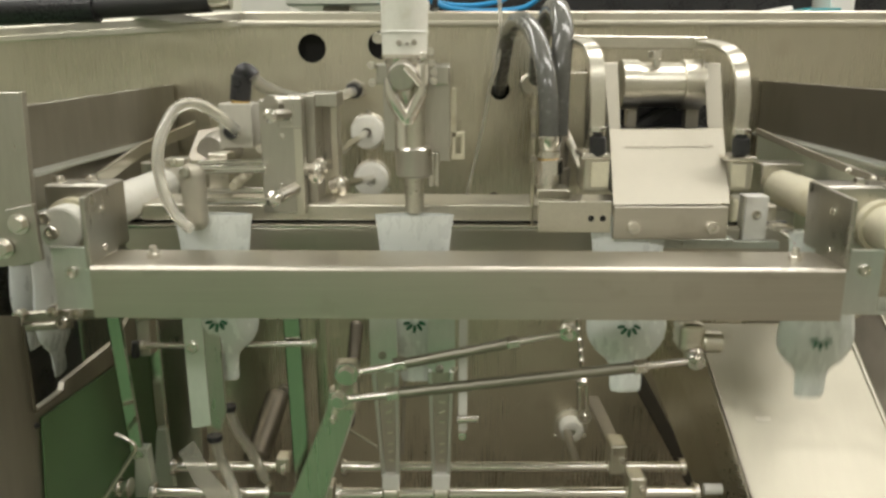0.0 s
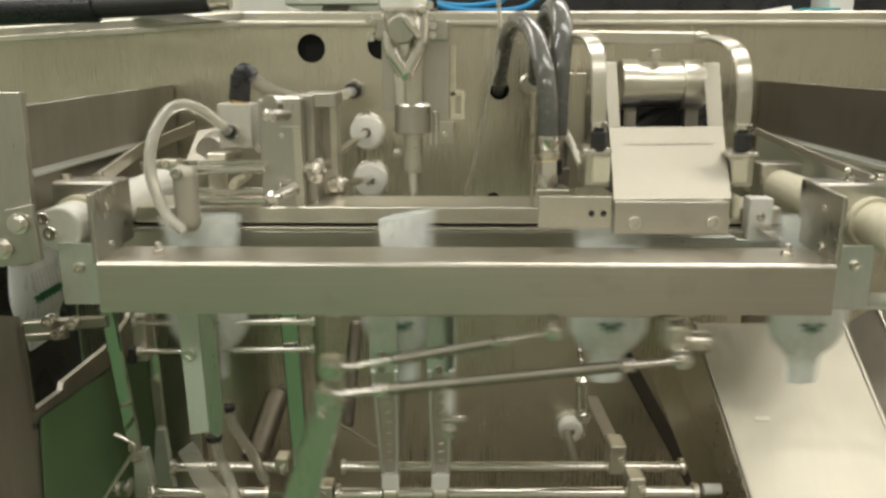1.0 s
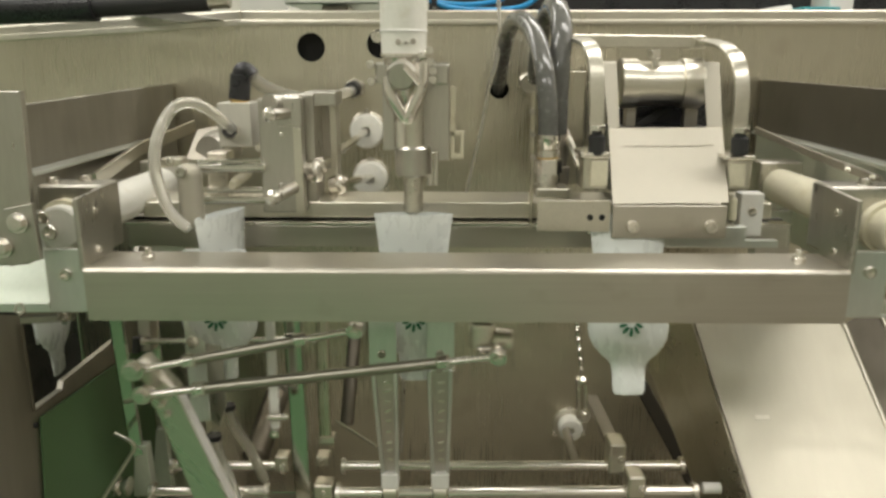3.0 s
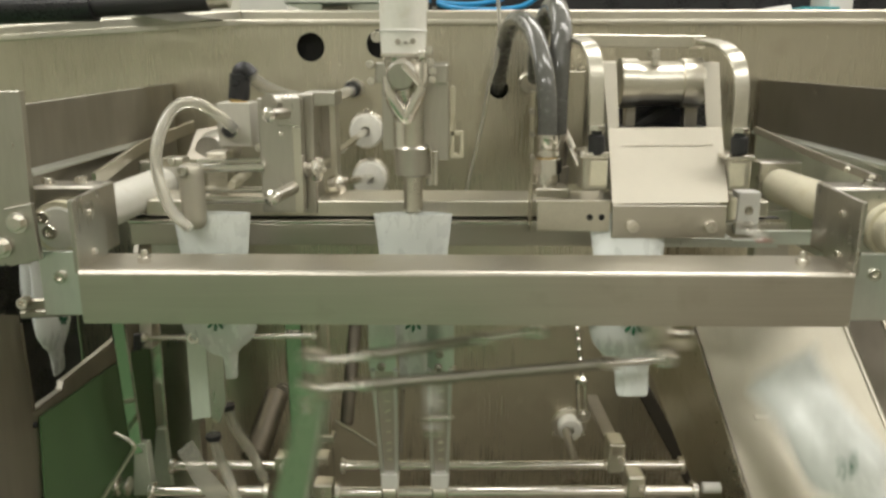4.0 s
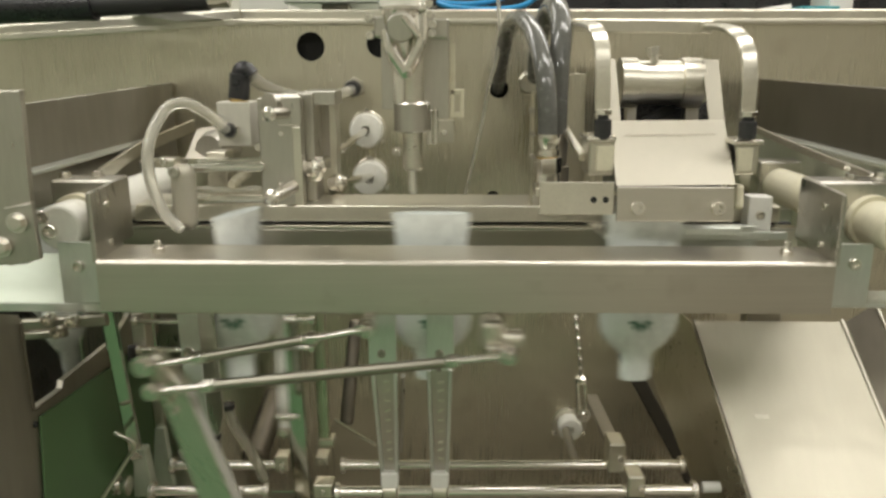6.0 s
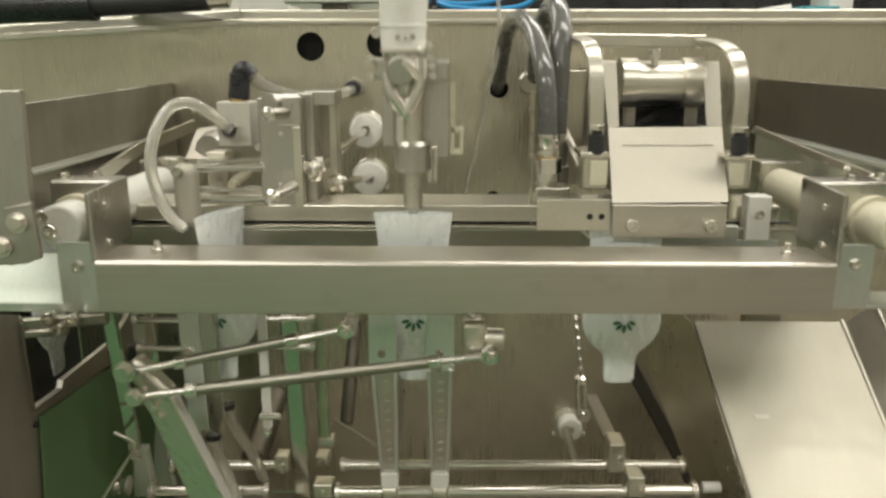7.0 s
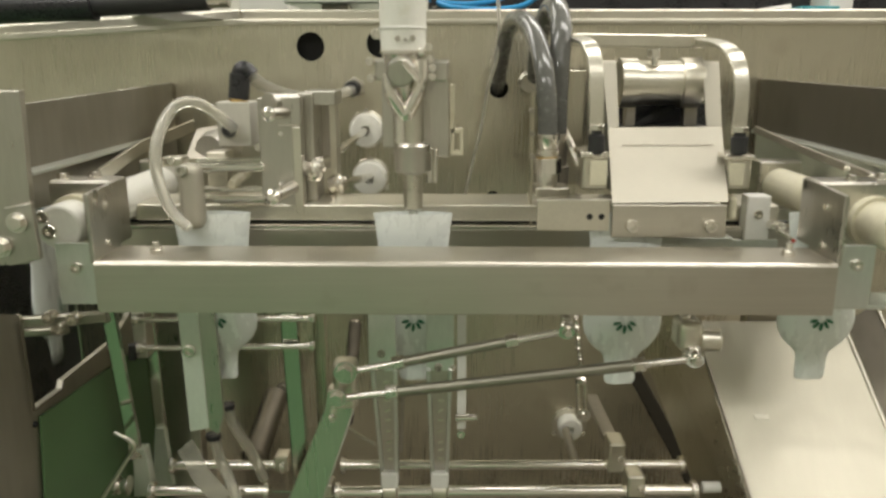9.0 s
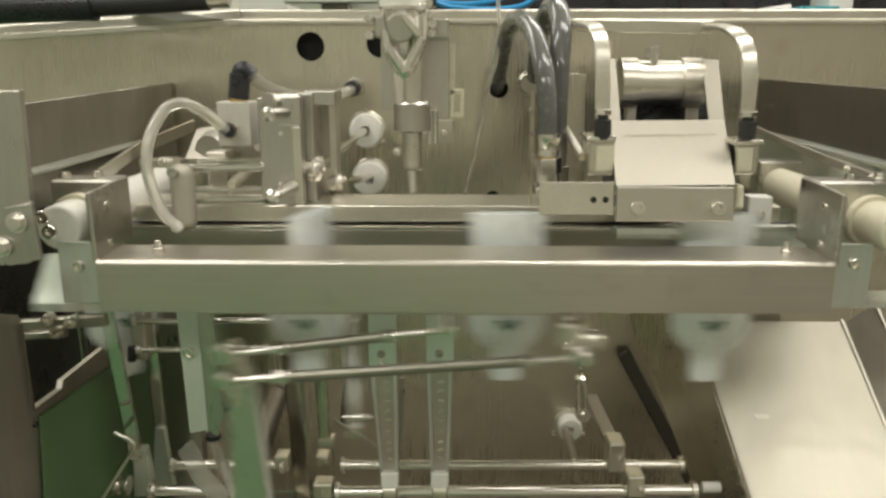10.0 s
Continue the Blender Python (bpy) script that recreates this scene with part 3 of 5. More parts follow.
lower_tie = tie_rod(LOW_NEAR, LOW_FAR, 0.0058, "longer dull steel tie rod with bright rod ends")

carriage = thing("shuttle_carriage", (0.24, 0.96, 1.05), "steel shuttle carriage block driven by tie rods", "machine carriage")
part("drive_block", box((0.2881, 0.925, 1.0352), ((0.3207, 0.925, 1.0765)[0], 0.965, (0.3207, 0.925, 1.0765)[2]), 0.009, 4), steel_cast, carriage, "bright machined drive block")
part("cross_pin", rod((0.3173, 0.935, 1.05), (0.3435, 0.935, 1.0486), 0.0145, segments=24, width=0.003), steel_cast, carriage, "polished cross pin")
part("stud", rod((0.3062, 0.945, 1.0647), (0.2992, 0.945, 1.0801), 0.006), bright, carriage)
part("joint_lug", box((0.2975, 0.915, 1.0239), ((0.3157, 0.915, 1.0469)[0], 0.94, (0.3157, 0.915, 1.0469)[2]), 0.004, 3), bright, carriage)
part("upper_lug", box((0.1389, 0.925, 1.0542), ((0.1522, 0.925, 1.0816)[0], 0.95, (0.1522, 0.925, 1.0816)[2]), 0.003), bright, carriage, "upper joint lug")
part("slide_rail", box((-0.1825, 0.965, 1.0708), ((0.3386, 0.965, 1.0852)[0], 0.985, (0.3386, 0.965, 1.0852)[2]), 0.0015), steel_h, carriage, "flat steel slide rail")
part("hanger", box((0.0067, 1, 0.888), ((0.019, 1, 1.0722)[0], 1.006, (0.019, 1, 1.0722)[2]), 0.0008), white_plastic, carriage, "white plastic hanger strip")
part("hanger_pin", rod((0.0042, 0.995, 0.908), (0.0345, 0.995, 0.9091), 0.005), bright, carriage)
part("hanger_tip", cap_screw((0.0124, 1, 0.8819), (0, -1, 0), 0.006, 0.006), bright, carriage)

STROKE = 0.277
transfer_bar = thing("transfer_bar", (0.40, 1.053, 1.155), "pale aluminium transfer bar sliding before the rear beam", "slide bar")
part("bar", box(((0.2891, 1.046, 1.1454)[0] + STROKE, 1.046, (0.2891, 1.046, 1.1454)[2]), ((0.397, 1.046, 1.1756)[0] + STROKE, 1.060, (0.397, 1.046, 1.1756)[2]), 0.0015), alu_pale, transfer_bar, "pale milled bar")
part("gripper", box((0.470, 1.043, 1.150), (0.567, 1.050, 1.170), 0.001), alu_pale, transfer_bar, "pale gripper jaw")
part("valve_fitting", box((0.4440, 1.050, 1.1690), (0.4640, 1.072, 1.1780), 0.002), bright, transfer_bar, "small bright fitting")
tip = part("fitting_pin", rod((0.4520, 1.048, 1.1700), (0.4690, 1.040, 1.1580), 0.0035, segments=14), bright, transfer_bar)
part("red_tip", rod((0.4680, 1.041, 1.1588), (0.4730, 1.038, 1.1550), 0.0036, segments=14, width=0.0008), red_plastic, tip, "red plastic tip")
slide_plate = thing("slide_plate", (-0.40, 0.96, 1.10), "sloping pale slide plate moving behind the front beam", "slide plate")
SA, SB = -0.3915, -0.1195
part("plate", prism([(SA, 0.945, 1.0925), (SB, 0.945, 1.0925), (SB, 0.992, 1.1471), (SA, 0.992, 1.1471)], (0, 0.002, -0.003), 0.0006), pale_coat, slide_plate,
     "pale sloping top plate")
part("fold", box((SA, 0.943, 1.0808), (SB, 0.946, 1.0924), 0.0008), alu_pale, slide_plate, "folded front lip")

# ---- lever frame that swings on the lower shaft ----
YS = 1.17
ZS = 0.7352
lever_frame = thing("lever_frame", (0, YS, ZS), "swinging lever frame of flat steel posts and cross rods", "machine frame")


def post(a, b, wide, deep, mat, label, turn=0.0):
    """An upright flat bar from a up to b, whose face looks to the front."""
    return part("post", flat_bar([a, b], wide, deep, (1, turn, 0)), mat, lever_frame, label)


post((-0.4971, 1.088, 0.7914), (-0.5031, 1.054, 1.0519), 0.020, 0.012, post_steel, "flat steel post", 0.30)
part("post_foot", prism([(-0.4985, 1.08, 0.8075), (-0.4799, 1.08, 0.8076), (-0.4896, 1.12, 0.7019), (-0.5223, 1.12, 0.7016)], (0, 0.02, 0), 0.001), pale_coat, lever_frame, "flared aluminium post foot")
part("post_foot", prism([(-0.5118, 1.2, 0.7826), (-0.4962, 1.2, 0.7828), (-0.4965, 1.22, 0.6535), (-0.5351, 1.22, 0.6531)], (0, 0.015, 0), 0.001), pale_coat, lever_frame, "flared aluminium post foot")
post((-0.5066, 1.215, 0.7718), (-0.5018, 1.19, 0.9976), 0.020, 0.010, post_steel, "flat steel post", 0.28)
part("arm_link", flat_bar([(-0.5749, 0.94, 1.0618), (-0.4491, 0.94, 1.0718)], 0.016, 0.012, (0, 0, 1)), dull_rod, lever_frame, "level flat link bar")
part("arm_link", flat_bar([(-0.5706, 0.93, 1.0515), (-0.4992, 0.93, 1.0565)], 0.010, 0.010, (0, 0, 1)), dull_rod, lever_frame, "level flat link bar")
for p in ((-0.5638, 0.93, 1.0693), (-0.5174, 0.93, 1.0764), (-0.5077, 0.93, 1.0596), (-0.4869, 0.93, 1.0735)):
    part("link_screw", cap_screw(p, (0, -1, 0), 0.008, 0.012), bright, lever_frame)
post((-0.2339, 1.078, 0.7223), (-0.2368, 1.048, 1.0552), 0.026, 0.012, post_steel, "flat steel post")
post((-0.2059, 1.13, 0.7927), (-0.2079, 1.13, 1.0284), 0.020, 0.014, steel_v, "grey steel post")
part("post_cap", box((-0.2147, 1.118, 0.7961), ((-0.1907, 1.118, 0.8062)[0], 1.145, (-0.1907, 1.118, 0.8062)[2]), 0.001), steel_cast, lever_frame)
# square hollow bar with its bolt
sq = part("square_bar", join(prism([(-0.3811, 1, 1.0702), (-0.3529, 1, 1.0703), (-0.3494, 1, 0.8835), (-0.3766, 1, 0.8788)], (0, 0.009, 0), 0.001)), pale_coat, lever_frame, "pale square aluminium bar")
part("bar_side", prism([(-0.3529, 1.002, 1.0697), (-0.3302, 1.002, 1.0698), (-0.3266, 1.002, 0.9047), (-0.3368, 1.002, 0.8737), (-0.3493, 1.002, 0.8824)], (0.0, 0.005, 0), 0.0008), alu, lever_frame, "grey side plate of the bar")
part("bar_bolt", cap_screw((-0.3677, 1, 1.0024), (0, -1, 0), 0.009, 0.005), bright, sq, "socket bolt")
for a, b in (((-0.4554, 1.04, 1.0337), (-0.2035, 1.04, 1.0367)), ((-0.4521, 1.04, 0.9904), (-0.2052, 1.04, 0.9945))):
    part("cross_rod", rod(a, b, 0.0042, segments=16), chrome, lever_frame, "thin polished cross rod")
    part("rod_nut", hex_nut(b, (1, 0, 0), 0.0075, 0.006), bright, lever_frame)
    part("rod_nut", hex_nut(a, (-1, 0, 0), 0.0075, 0.006), bright, lever_frame)
part("upright_bracket", box((-0.468, 1.05, 0.9705), ((-0.4481, 1.05, 1.0406)[0], 1.08, (-0.4481, 1.05, 1.0406)[2]), 0.002), alu, lever_frame, "small upright bracket")
part("bracket_knob", rod((-0.467, 1.045, 0.9945), (-0.4693, 1.045, 0.9708), 0.006), black_rubber, lever_frame)

# ---- pouch guides in the middle ----
guide = thing("pouch_guide", (-0.058, 1.05, 0.7705), "pair of slotted metal pouch guide strips with white plastic feet", "pouch guide")
for u, v in (((-0.117, 0.9761), (-0.0784, 1.0757)), ((-0.0363, 0.9766), (0.002, 1.0761))):
    part("top_plate", holed_plate(u, v, 1.0, 1.006, []), alu_pale, guide, "pale aluminium upper plate")


def guide_strip(at_top, at_bot):
    strip = part("strip", prism([at_top[0], at_top[1], at_bot[1], at_bot[0]], (0, 0.004, 0), 0.0008), alu, guide, "slotted aluminium guide strip")
    a, b = [Vector(p) for p in at_top], [Vector(p) for p in at_bot]
    # raised edges
    for i in (0, 1):
        s = 1 if i == 0 else -1
        part("edge", flat_bar([a[i] + Vector((0.003 * s, -0.003, 0)), b[i] + Vector((0.003 * s, -0.003, 0))], 0.006, 0.009, (1, 0, 0)), alu_pale, strip, "raised strip edge")
    # worn marks that cannot be read
    for k in range(9):
        u = 0.12 + 0.09 * k + (0.03 if k > 4 else 0)
        m0 = a[0].lerp(b[0], u).lerp(a[1].lerp(b[1], u), 0.42)
        m1 = a[0].lerp(b[0], u).lerp(a[1].lerp(b[1], u), 0.68)
        part("mark", flat_bar([m0 + Vector((0, -0.0006, 0.002 * (k % 3 - 1))), m1 + Vector((0, -0.0006, 0.003 * (k % 2)))], 0.0032, 0.0012, (0, 0, 1)), steel_cast, strip, "worn engraved mark")
    c = (b[0] + b[1]) / 2
    w = (b[1] - b[0]).length / 2
    part("foot", box((c.x - w * 0.95, c.y - 0.012, c.z - 0.022), (c.x + w * 0.95, c.y + 0.016, c.z + 0.003), 0.002, 3), white_plastic, guide, "white plastic foot")
    part("foot_clamp", lathe((c.x - 0.012, c.y, c.z - 0.032), (c.x + 0.012, c.y, c.z - 0.032), [(0, 0.010), (0.1, 0.013), (0.9, 0.013), (1, 0.010)]), steel_cast, guide, "steel shaft clamp")
    return strip


guide_strip(((-0.1146, 1, 0.9803), (-0.0766, 1, 0.9806)), ((-0.1085, 1.05, 0.7911), (-0.081, 1.05, 0.7913)))
guide_strip(((-0.0363, 1, 0.9808), (-0, 1, 0.981)), ((-0.0329, 1.05, 0.7917), (-0.0046, 1.05, 0.792)))
for p in ((-0.0991, 1, 1.0023), (-0.0993, 0.998, 0.9838), (-0.0182, 1, 1.0028), (-0.0197, 0.998, 0.9826)):
    part("bolt", cap_screw(p, (0, -1, 0), 0.0058, 0.004), dark_steel, guide)
part("side_blade", flat_bar([(-0.073, 1.06, 0.9438), (-0.0808, 1.1, 0.8)], 0.006, 0.010, (1, 0, 0)), alu, guide, "thin side blade")
part("knob", rod((-0, 1, 0.9785), (-0, 1, 0.9853), 0.004), bright, guide)

# ---- lower shafts ----
for a, b, r, lab in (((-0.4771, 1.17, 0.7311), (-0.2817, 1.17, 0.7328), 0.0085, "polished steel shaft behind the levers"), ((-0.1877, 1.17, 0.7336), (0.3885, 1.17, 0.7385), 0.0085, "polished steel shaft across the machine"),
                     ((-0.5332, 1.08, 0.7462), (-0.5089, 1.08, 0.7465), 0.009, "short polished steel shaft stub"),
                     ((-0.4774, 1.08, 0.7378), (-0.2873, 1.08, 0.7385), 0.0085, "polished steel shaft behind the levers"), ((-0.1837, 1.08, 0.7375), (0.3821, 1.08, 0.7447), 0.0095, "polished steel shaft across the machine")):
    sh = thing("shaft", a, lab, "shaft", "lower shafts")
    part("bar", rod(a, b, r, segments=24), chrome, sh)
    for q, w in ((a, 1), (b, -1)):
        q = Vector(q)
        part("collar", rod(q, q + Vector((0.008 * w, 0, 0)), r * 1.7, segments=24, width=0.001), bright, sh, "clamping collar")
tagged(part("shaft_end", rod((0.3905, 1.08, 0.7506), (0.4185, 1.08, 0.7509), 0.0085), white_plastic), "white plastic shaft end plug", "shaft end")
for a, b in (((-0.299, 1.16, 0.7257), (-0.2748, 1.16, 0.7532)), ((-0.2299, 1.16, 0.7368), (-0.2065, 1.16, 0.7538)), ((-0.2178, 1.07, 0.7314), (-0.1869, 1.07, 0.7554))):
    bk = thing("shaft_clamp", a, "small bright steel shaft clamp block", "shaft clamp", "shaft clamps")
    part("block", box(a, (b[0], a[1] + 0.03, b[2]), 0.003, 3), steel_cast, bk)
    part("screw", cap_screw(((a[0] + b[0]) / 2, a[1], (a[2] + b[2]) / 2), (0, -1, 0), 0.004, 0.003), bright, bk)

# ---- lever and bosses on the back wall ----


def wall_boss(at, r, label, flange=1.12):
    """A stepped plastic bush with its flange on the back panel."""
    q = Vector(at)
    ob = thing("wall_bush", (q.x, YB, q.z), label, "bush", "white bushes")
    part("flange", lathe((q.x, YB - 0.0005, q.z), (q.x, YB - 0.006, q.z), [(0, r * flange), (0.8, r * flange), (1, r * flange * 0.96)], 32), steel_cast, ob, "steel flange")
    b = part("bush", lathe((q.x, YB - 0.006, q.z), (q.x, YB - 0.036, q.z), [(0, r), (0.82, r), (0.97, r * 0.93), (1, r * 0.86), (1, r * 0.3), (0.6, r * 0.28)], 32), nylon, ob, "white plastic bush")
    for a in (90, 215, 325):
        p = (q.x + r * (flange + 0.03) * math.cos(radians(a)), YB - 0.001, q.z + r * (flange + 0.03) * math.sin(radians(a)))
        part("screw", cap_screw(p, (0, -1, 0), 0.0055, 0.006), bright, ob)
    return ob


wall_boss((-0.172, 1.53, 1.2629), 0.033, "white plastic bush with a dark bore on the back panel")
wall_boss((-0.1673, 1.53, 1.1682), 0.034, "white plastic bush with a dark bore on the back panel")
wall_boss((0.2555, 1.53, 0.6230), 0.0255, "white plastic bush with a dark bore on the back panel", 1.5)
lever = thing("rocker_lever", (0.2823, 1.17, 0.7439), "dull steel rocker lever clamped on the lower shaft", "lever")
part("blade", flat_bar([(0.2763, 1.42, 0.7464), (0.2846, 1.18, 0.7404)], 0.026, 0.010, (1, 0, 0)), dark_steel, lever, "dull flat lever blade")
part("clamp", box((0.2582, 1.15, 0.7322), ((0.2868, 1.15, 0.786)[0], 1.195, (0.2868, 1.15, 0.786)[2]), 0.004, 3), steel_cast, lever, "clamp block")
part("clamp_screw", cap_screw((0.2781, 1.15, 0.7603), (0, -1, 0), 0.006, 0.005), bright, lever)
part("second_clamp", box((0.2696, 1.06, 0.7422), ((0.2968, 1.06, 0.7792)[0], 1.10, (0.2968, 1.06, 0.7792)[2]), 0.004, 3), steel_cast, lever, "clamp block")
part("clamp_link", flat_bar([(0.2884, 1.16, 0.7308), (0.2921, 1.09, 0.7437)], 0.02, 0.012, (1, 0, 0)), dark_steel, lever)
part("second_screw", cap_screw((0.2901, 1.06, 0.7618), (0, -1, 0), 0.006, 0.005), bright, lever)
pin = thing("push_rod", (0.244, 1.5, 0.6245), "thin dull steel push rod out of the bush", "push rod")
part("bar", rod((0.243, 1.51, 0.626), (0.2319, 1.3, 0.6633), 0.0085), dark_steel, pin)
link = thing("turnbuckle_link", (0.2338, 1.3, 0.8623), "small bright chain link and turnbuckle", "turnbuckle")
part("frame_bar", rod((0.2281, 1.3, 0.8293), (0.2314, 1.3, 0.7757), 0.0045), bright, link)
part("frame_bar", rod((0.2414, 1.3, 0.8294), (0.2438, 1.3, 0.7758), 0.0045), bright, link)
part("head", lathe((0.2343, 1.3, 0.8271), (0.2336, 1.3, 0.8447), [(0, 0.008), (0.3, 0.013), (0.7, 0.013), (1, 0.006)]), bright, link)
part("foot_joint", ball_joint((0.24, 1.3, 0.7668), (0, 1, 0), 0.013), bright, link)
for k in range(6):
    p, q = Vector((0.2162, 1.28, 0.9657)), Vector((0.2347, 1.3, 0.8426))
    a, b = p.lerp(q, k / 6), p.lerp(q, (k + 1.05) / 6)
    part("chain_link", lathe(a, b, [(0, 0.002), (0.2, 0.0055), (0.5, 0.0042), (0.8, 0.0055), (1, 0.002)], 12), bright, link)

# ---- discharge chute ----
chute = thing("discharge_chute", (0.5155, 1.2, 0.9808), "bright satin stainless discharge chute sloping to the front", "chute")
CL, CR = 0.3954, 0.6356
CZ = 0.9825
DROP = 1.19
CY0 = 0.84


def chute_z(y):
    return CZ - (1.2 - y) * DROP


def flare(x, y):
    return x + 0.26 * (1.2 - y)


part("slide", prism([(CL, 1.2, CZ), (CR, 1.2, CZ), (flare(CR, CY0), CY0, chute_z(CY0)), (flare(CL, CY0), CY0, chute_z(CY0))], (0, 0.002, -0.003), 0.0005), steel_sheet, chute, "bright satin slide sheet")
part("side", prism([(CR, 1.20, CZ + 0.004), (flare(CR, CY0), CY0, chute_z(CY0) + 0.004), (flare(CR, CY0), CY0, chute_z(CY0) - 0.012), (CR, 1.20, CZ - 0.012)], (0.004, 0, 0), 0), steel_cast, chute, "upturned edge")
part("edge_fold", flat_bar([(CL, 1.2, CZ + 0.002), (flare(CL, CY0), CY0, chute_z(CY0) + 0.002)], 0.005, 0.003, (0, 0, 1)), dark_steel, chute, "folded dull edge")
part("side_plate", prism([(CL - 0.003, 1.2, CZ - 0.004), (flare(CL, CY0) - 0.003, CY0, chute_z(CY0) - 0.004), (flare(CL, CY0) - 0.003, CY0, chute_z(CY0) - 0.12), (CL - 0.02, 1.54, CZ - 0.115), (CL - 0.02, 1.54, CZ - 0.004)],
                          (0.003, 0, 0), 0), steel_v, chute, "dull side plate below the slide")
# Dark strip put where the gap beside the side plate lies in shade.
part("lower_hem", flat_bar([(0.362, 1.528, 0.797), (0.552, 1.528, 0.4558)], 0.029, 0.012, (1, 0, 0)), gap_shade_brown, chute, "dark strip for the shaded gap along the side plate")
part("pressed_tab", flat_bar([(0.4677, 1.098, chute_z(1.098) + 0.001), (0.4902, 1.098, chute_z(1.098) + 0.001)], 0.007, 0.002, (0, -0.643, -0.766)), steel_cast, chute, "small pressed tab")
tray = thing("chute_stand", (0.5, 0.55, 0), "plain steel stand under the chute", "stand")
part("upright", box((CL + 0.09, CY0 + 0.02, 0), (CL + 0.12, CY0 + 0.06, chute_z(CY0 + 0.02) - 0.006), 0.002), steel_v, tray)
part("upright", box((CR - 0.02, CY0 + 0.02, 0), (CR + 0.01, CY0 + 0.06, chute_z(CY0 + 0.02) - 0.006), 0.002), steel_v, tray)
outer = thing("outer_guard", (0.63, 1.1, 1.0), "sloped dull steel guard beside the chute", "guard")
part("sheet", prism([(CR + 0.008, 1.20, CZ), (flare(CR, CY0) + 0.008, CY0, chute_z(CY0)), (flare(CR, CY0) + 0.05, CY0, chute_z(CY0) + 0.03), (CR + 0.05, 1.20, CZ + 0.03)], (0.002, 0.002, -0.003), 0), brown_steel, outer)
part("rail", flat_bar([(CR + 0.052, 1.20, CZ + 0.031), (flare(CR, CY0) + 0.052, CY0, chute_z(CY0) + 0.031)], 0.005, 0.004, (0, 0, 1)), steel_cast, outer, "bright top rail")

# ---- left housing plate with its slot ----
cheek = thing("cheek_plate", (-0.52, 1.0, 0.9), "dull steel cheek plate with a stepped dark slot", "machine plate")


part("cheek", prism([(-0.537, 0.7954, 1.1293), (-0.537, 0.8952, 1.0928), (-0.537, 0.8976, 0.9647), (-0.537, 0.8297, 0.68), (-0.537, 0.6945, 0.7081)], (-0.008, 0, 0), 0), cheek_steel, cheek, "dull steel cheek")
part("cheek", prism([(-0.537, 0.8976, 0.9647), (-0.537, 0.9711, 0.9606), (-0.537, 0.9765, 0.97), (-0.537, 1.1436, 0.9686), (-0.537, 1.2008, 0.9888), (-0.537, 1.3212, 1.172), (-0.537, 1.4528, 1.1604), (-0.537, 1.3119, 0.5606), (-0.537, 0.8297, 0.68)],
                     (-0.008, 0, 0), 0), cheek_steel, cheek, "dull steel cheek")
part("slot_edge", flat_bar([(-0.533, 0.8908, 1.0833), (-0.533, 0.893, 0.9654), (-0.533, 0.9635, 0.9624)], 0.003, 0.003, (1, 0, 0)), brown_steel, cheek, "worn slot edge")
part("rivet", cap_screw((-0.536, 0.8963, 0.9441), (1, 0, 0), 0.004, 0.002), black_rubber, cheek)
# The floor's green reflection in the steel, painted on as a panel.
part("lower_panel", prism([(-0.533, 0.906, 0.9504), (-0.533, 0.8801, 0.7512), (-0.533, 1.3318, 0.4212), (-0.533, 1.4454, 0.9057), (-0.533, 1.1237, 0.9325)], (-0.003, 0, 0), 0.0005), reflected_green, cheek, "lower panel painted with the green floor's reflection")
front_post = thing("front_housing_post", (-0.5, 0.83, 0.9), "flat steel housing post with bolts", "machine post")
part("plate", prism([(-0.5295, 0.86, 1.3653), (-0.48, 0.86, 1.3666), (-0.4855, 0.86, 1.2149), (-0.4956, 0.86, 1.1676), (-0.5588, 0.86, 1.1639)], (0, 0.010, 0), 0.001), alu, front_post, "flat aluminium post plate")
part("bracket", prism([(-0.5112, 0.85, 1.2353), (-0.478, 0.85, 1.2419), (-0.476, 0.85, 1.1757), (-0.5126, 0.85, 1.1675)], (0, 0.008, 0), 0.001), alu, front_post, "small bolted bracket")
part("bolt", hex_bolt((-0.496, 0.848, 1.2194), (0, -1, 0), 0.009, 0.008), bright, front_post, "hexagon bolt")
part("bolt", hex_bolt((-0.5175, 0.848, 1.1908), (0, -1, 0), 0.009, 0.008), bright, front_post, "hexagon bolt")
part("mount", box((-0.580, 0.868, 1.22), (-0.556, 1.02, 1.26), 0.002), dark_steel, front_post, "mounting arm to the side wall")
part("mount_plate", box((-0.640, 0.869, 1.18), (-0.556, 0.878, 1.28), 0.001), alu, front_post)
bent = thing("bent_wire", (-0.4708, 1.02, 0.8495), "thin bent steel wire hook", "wire")
part("wire", sweep([Vector(p) for p in smooth_line([(-0.4996, 1.03, 0.8632), (-0.4735, 1.02, 0.8559), (-0.4687, 1.02, 0.845), (-0.4797, 1.02, 0.8265), (-0.5173, 1, 0.7685)], 6)], ring(0.0032, 10), up=(0, 1, 0)), steel_cast, bent)

# ---- filling nozzle ----
YN = 1.04
FILL_DROP = 0.0579
filler = thing("filling_nozzle", (-0.052, 1.04, 1.4058), "vertical filling nozzle of polished steel under a white plastic sleeve", "filling nozzle")


def turned(ax, rows, mat, name, label="", y=None):
    """A turned part on an upright axis: rows (z, radius) from the bottom up."""
    z0, z1 = rows[0][0], rows[-1][0]
    yy = YN if y is None else y
    return part(name, lathe((ax, yy, z0), (ax, yy, z1), [((z - z0) / (z1 - z0), r) for z, r in rows], 32), mat, filler, label)


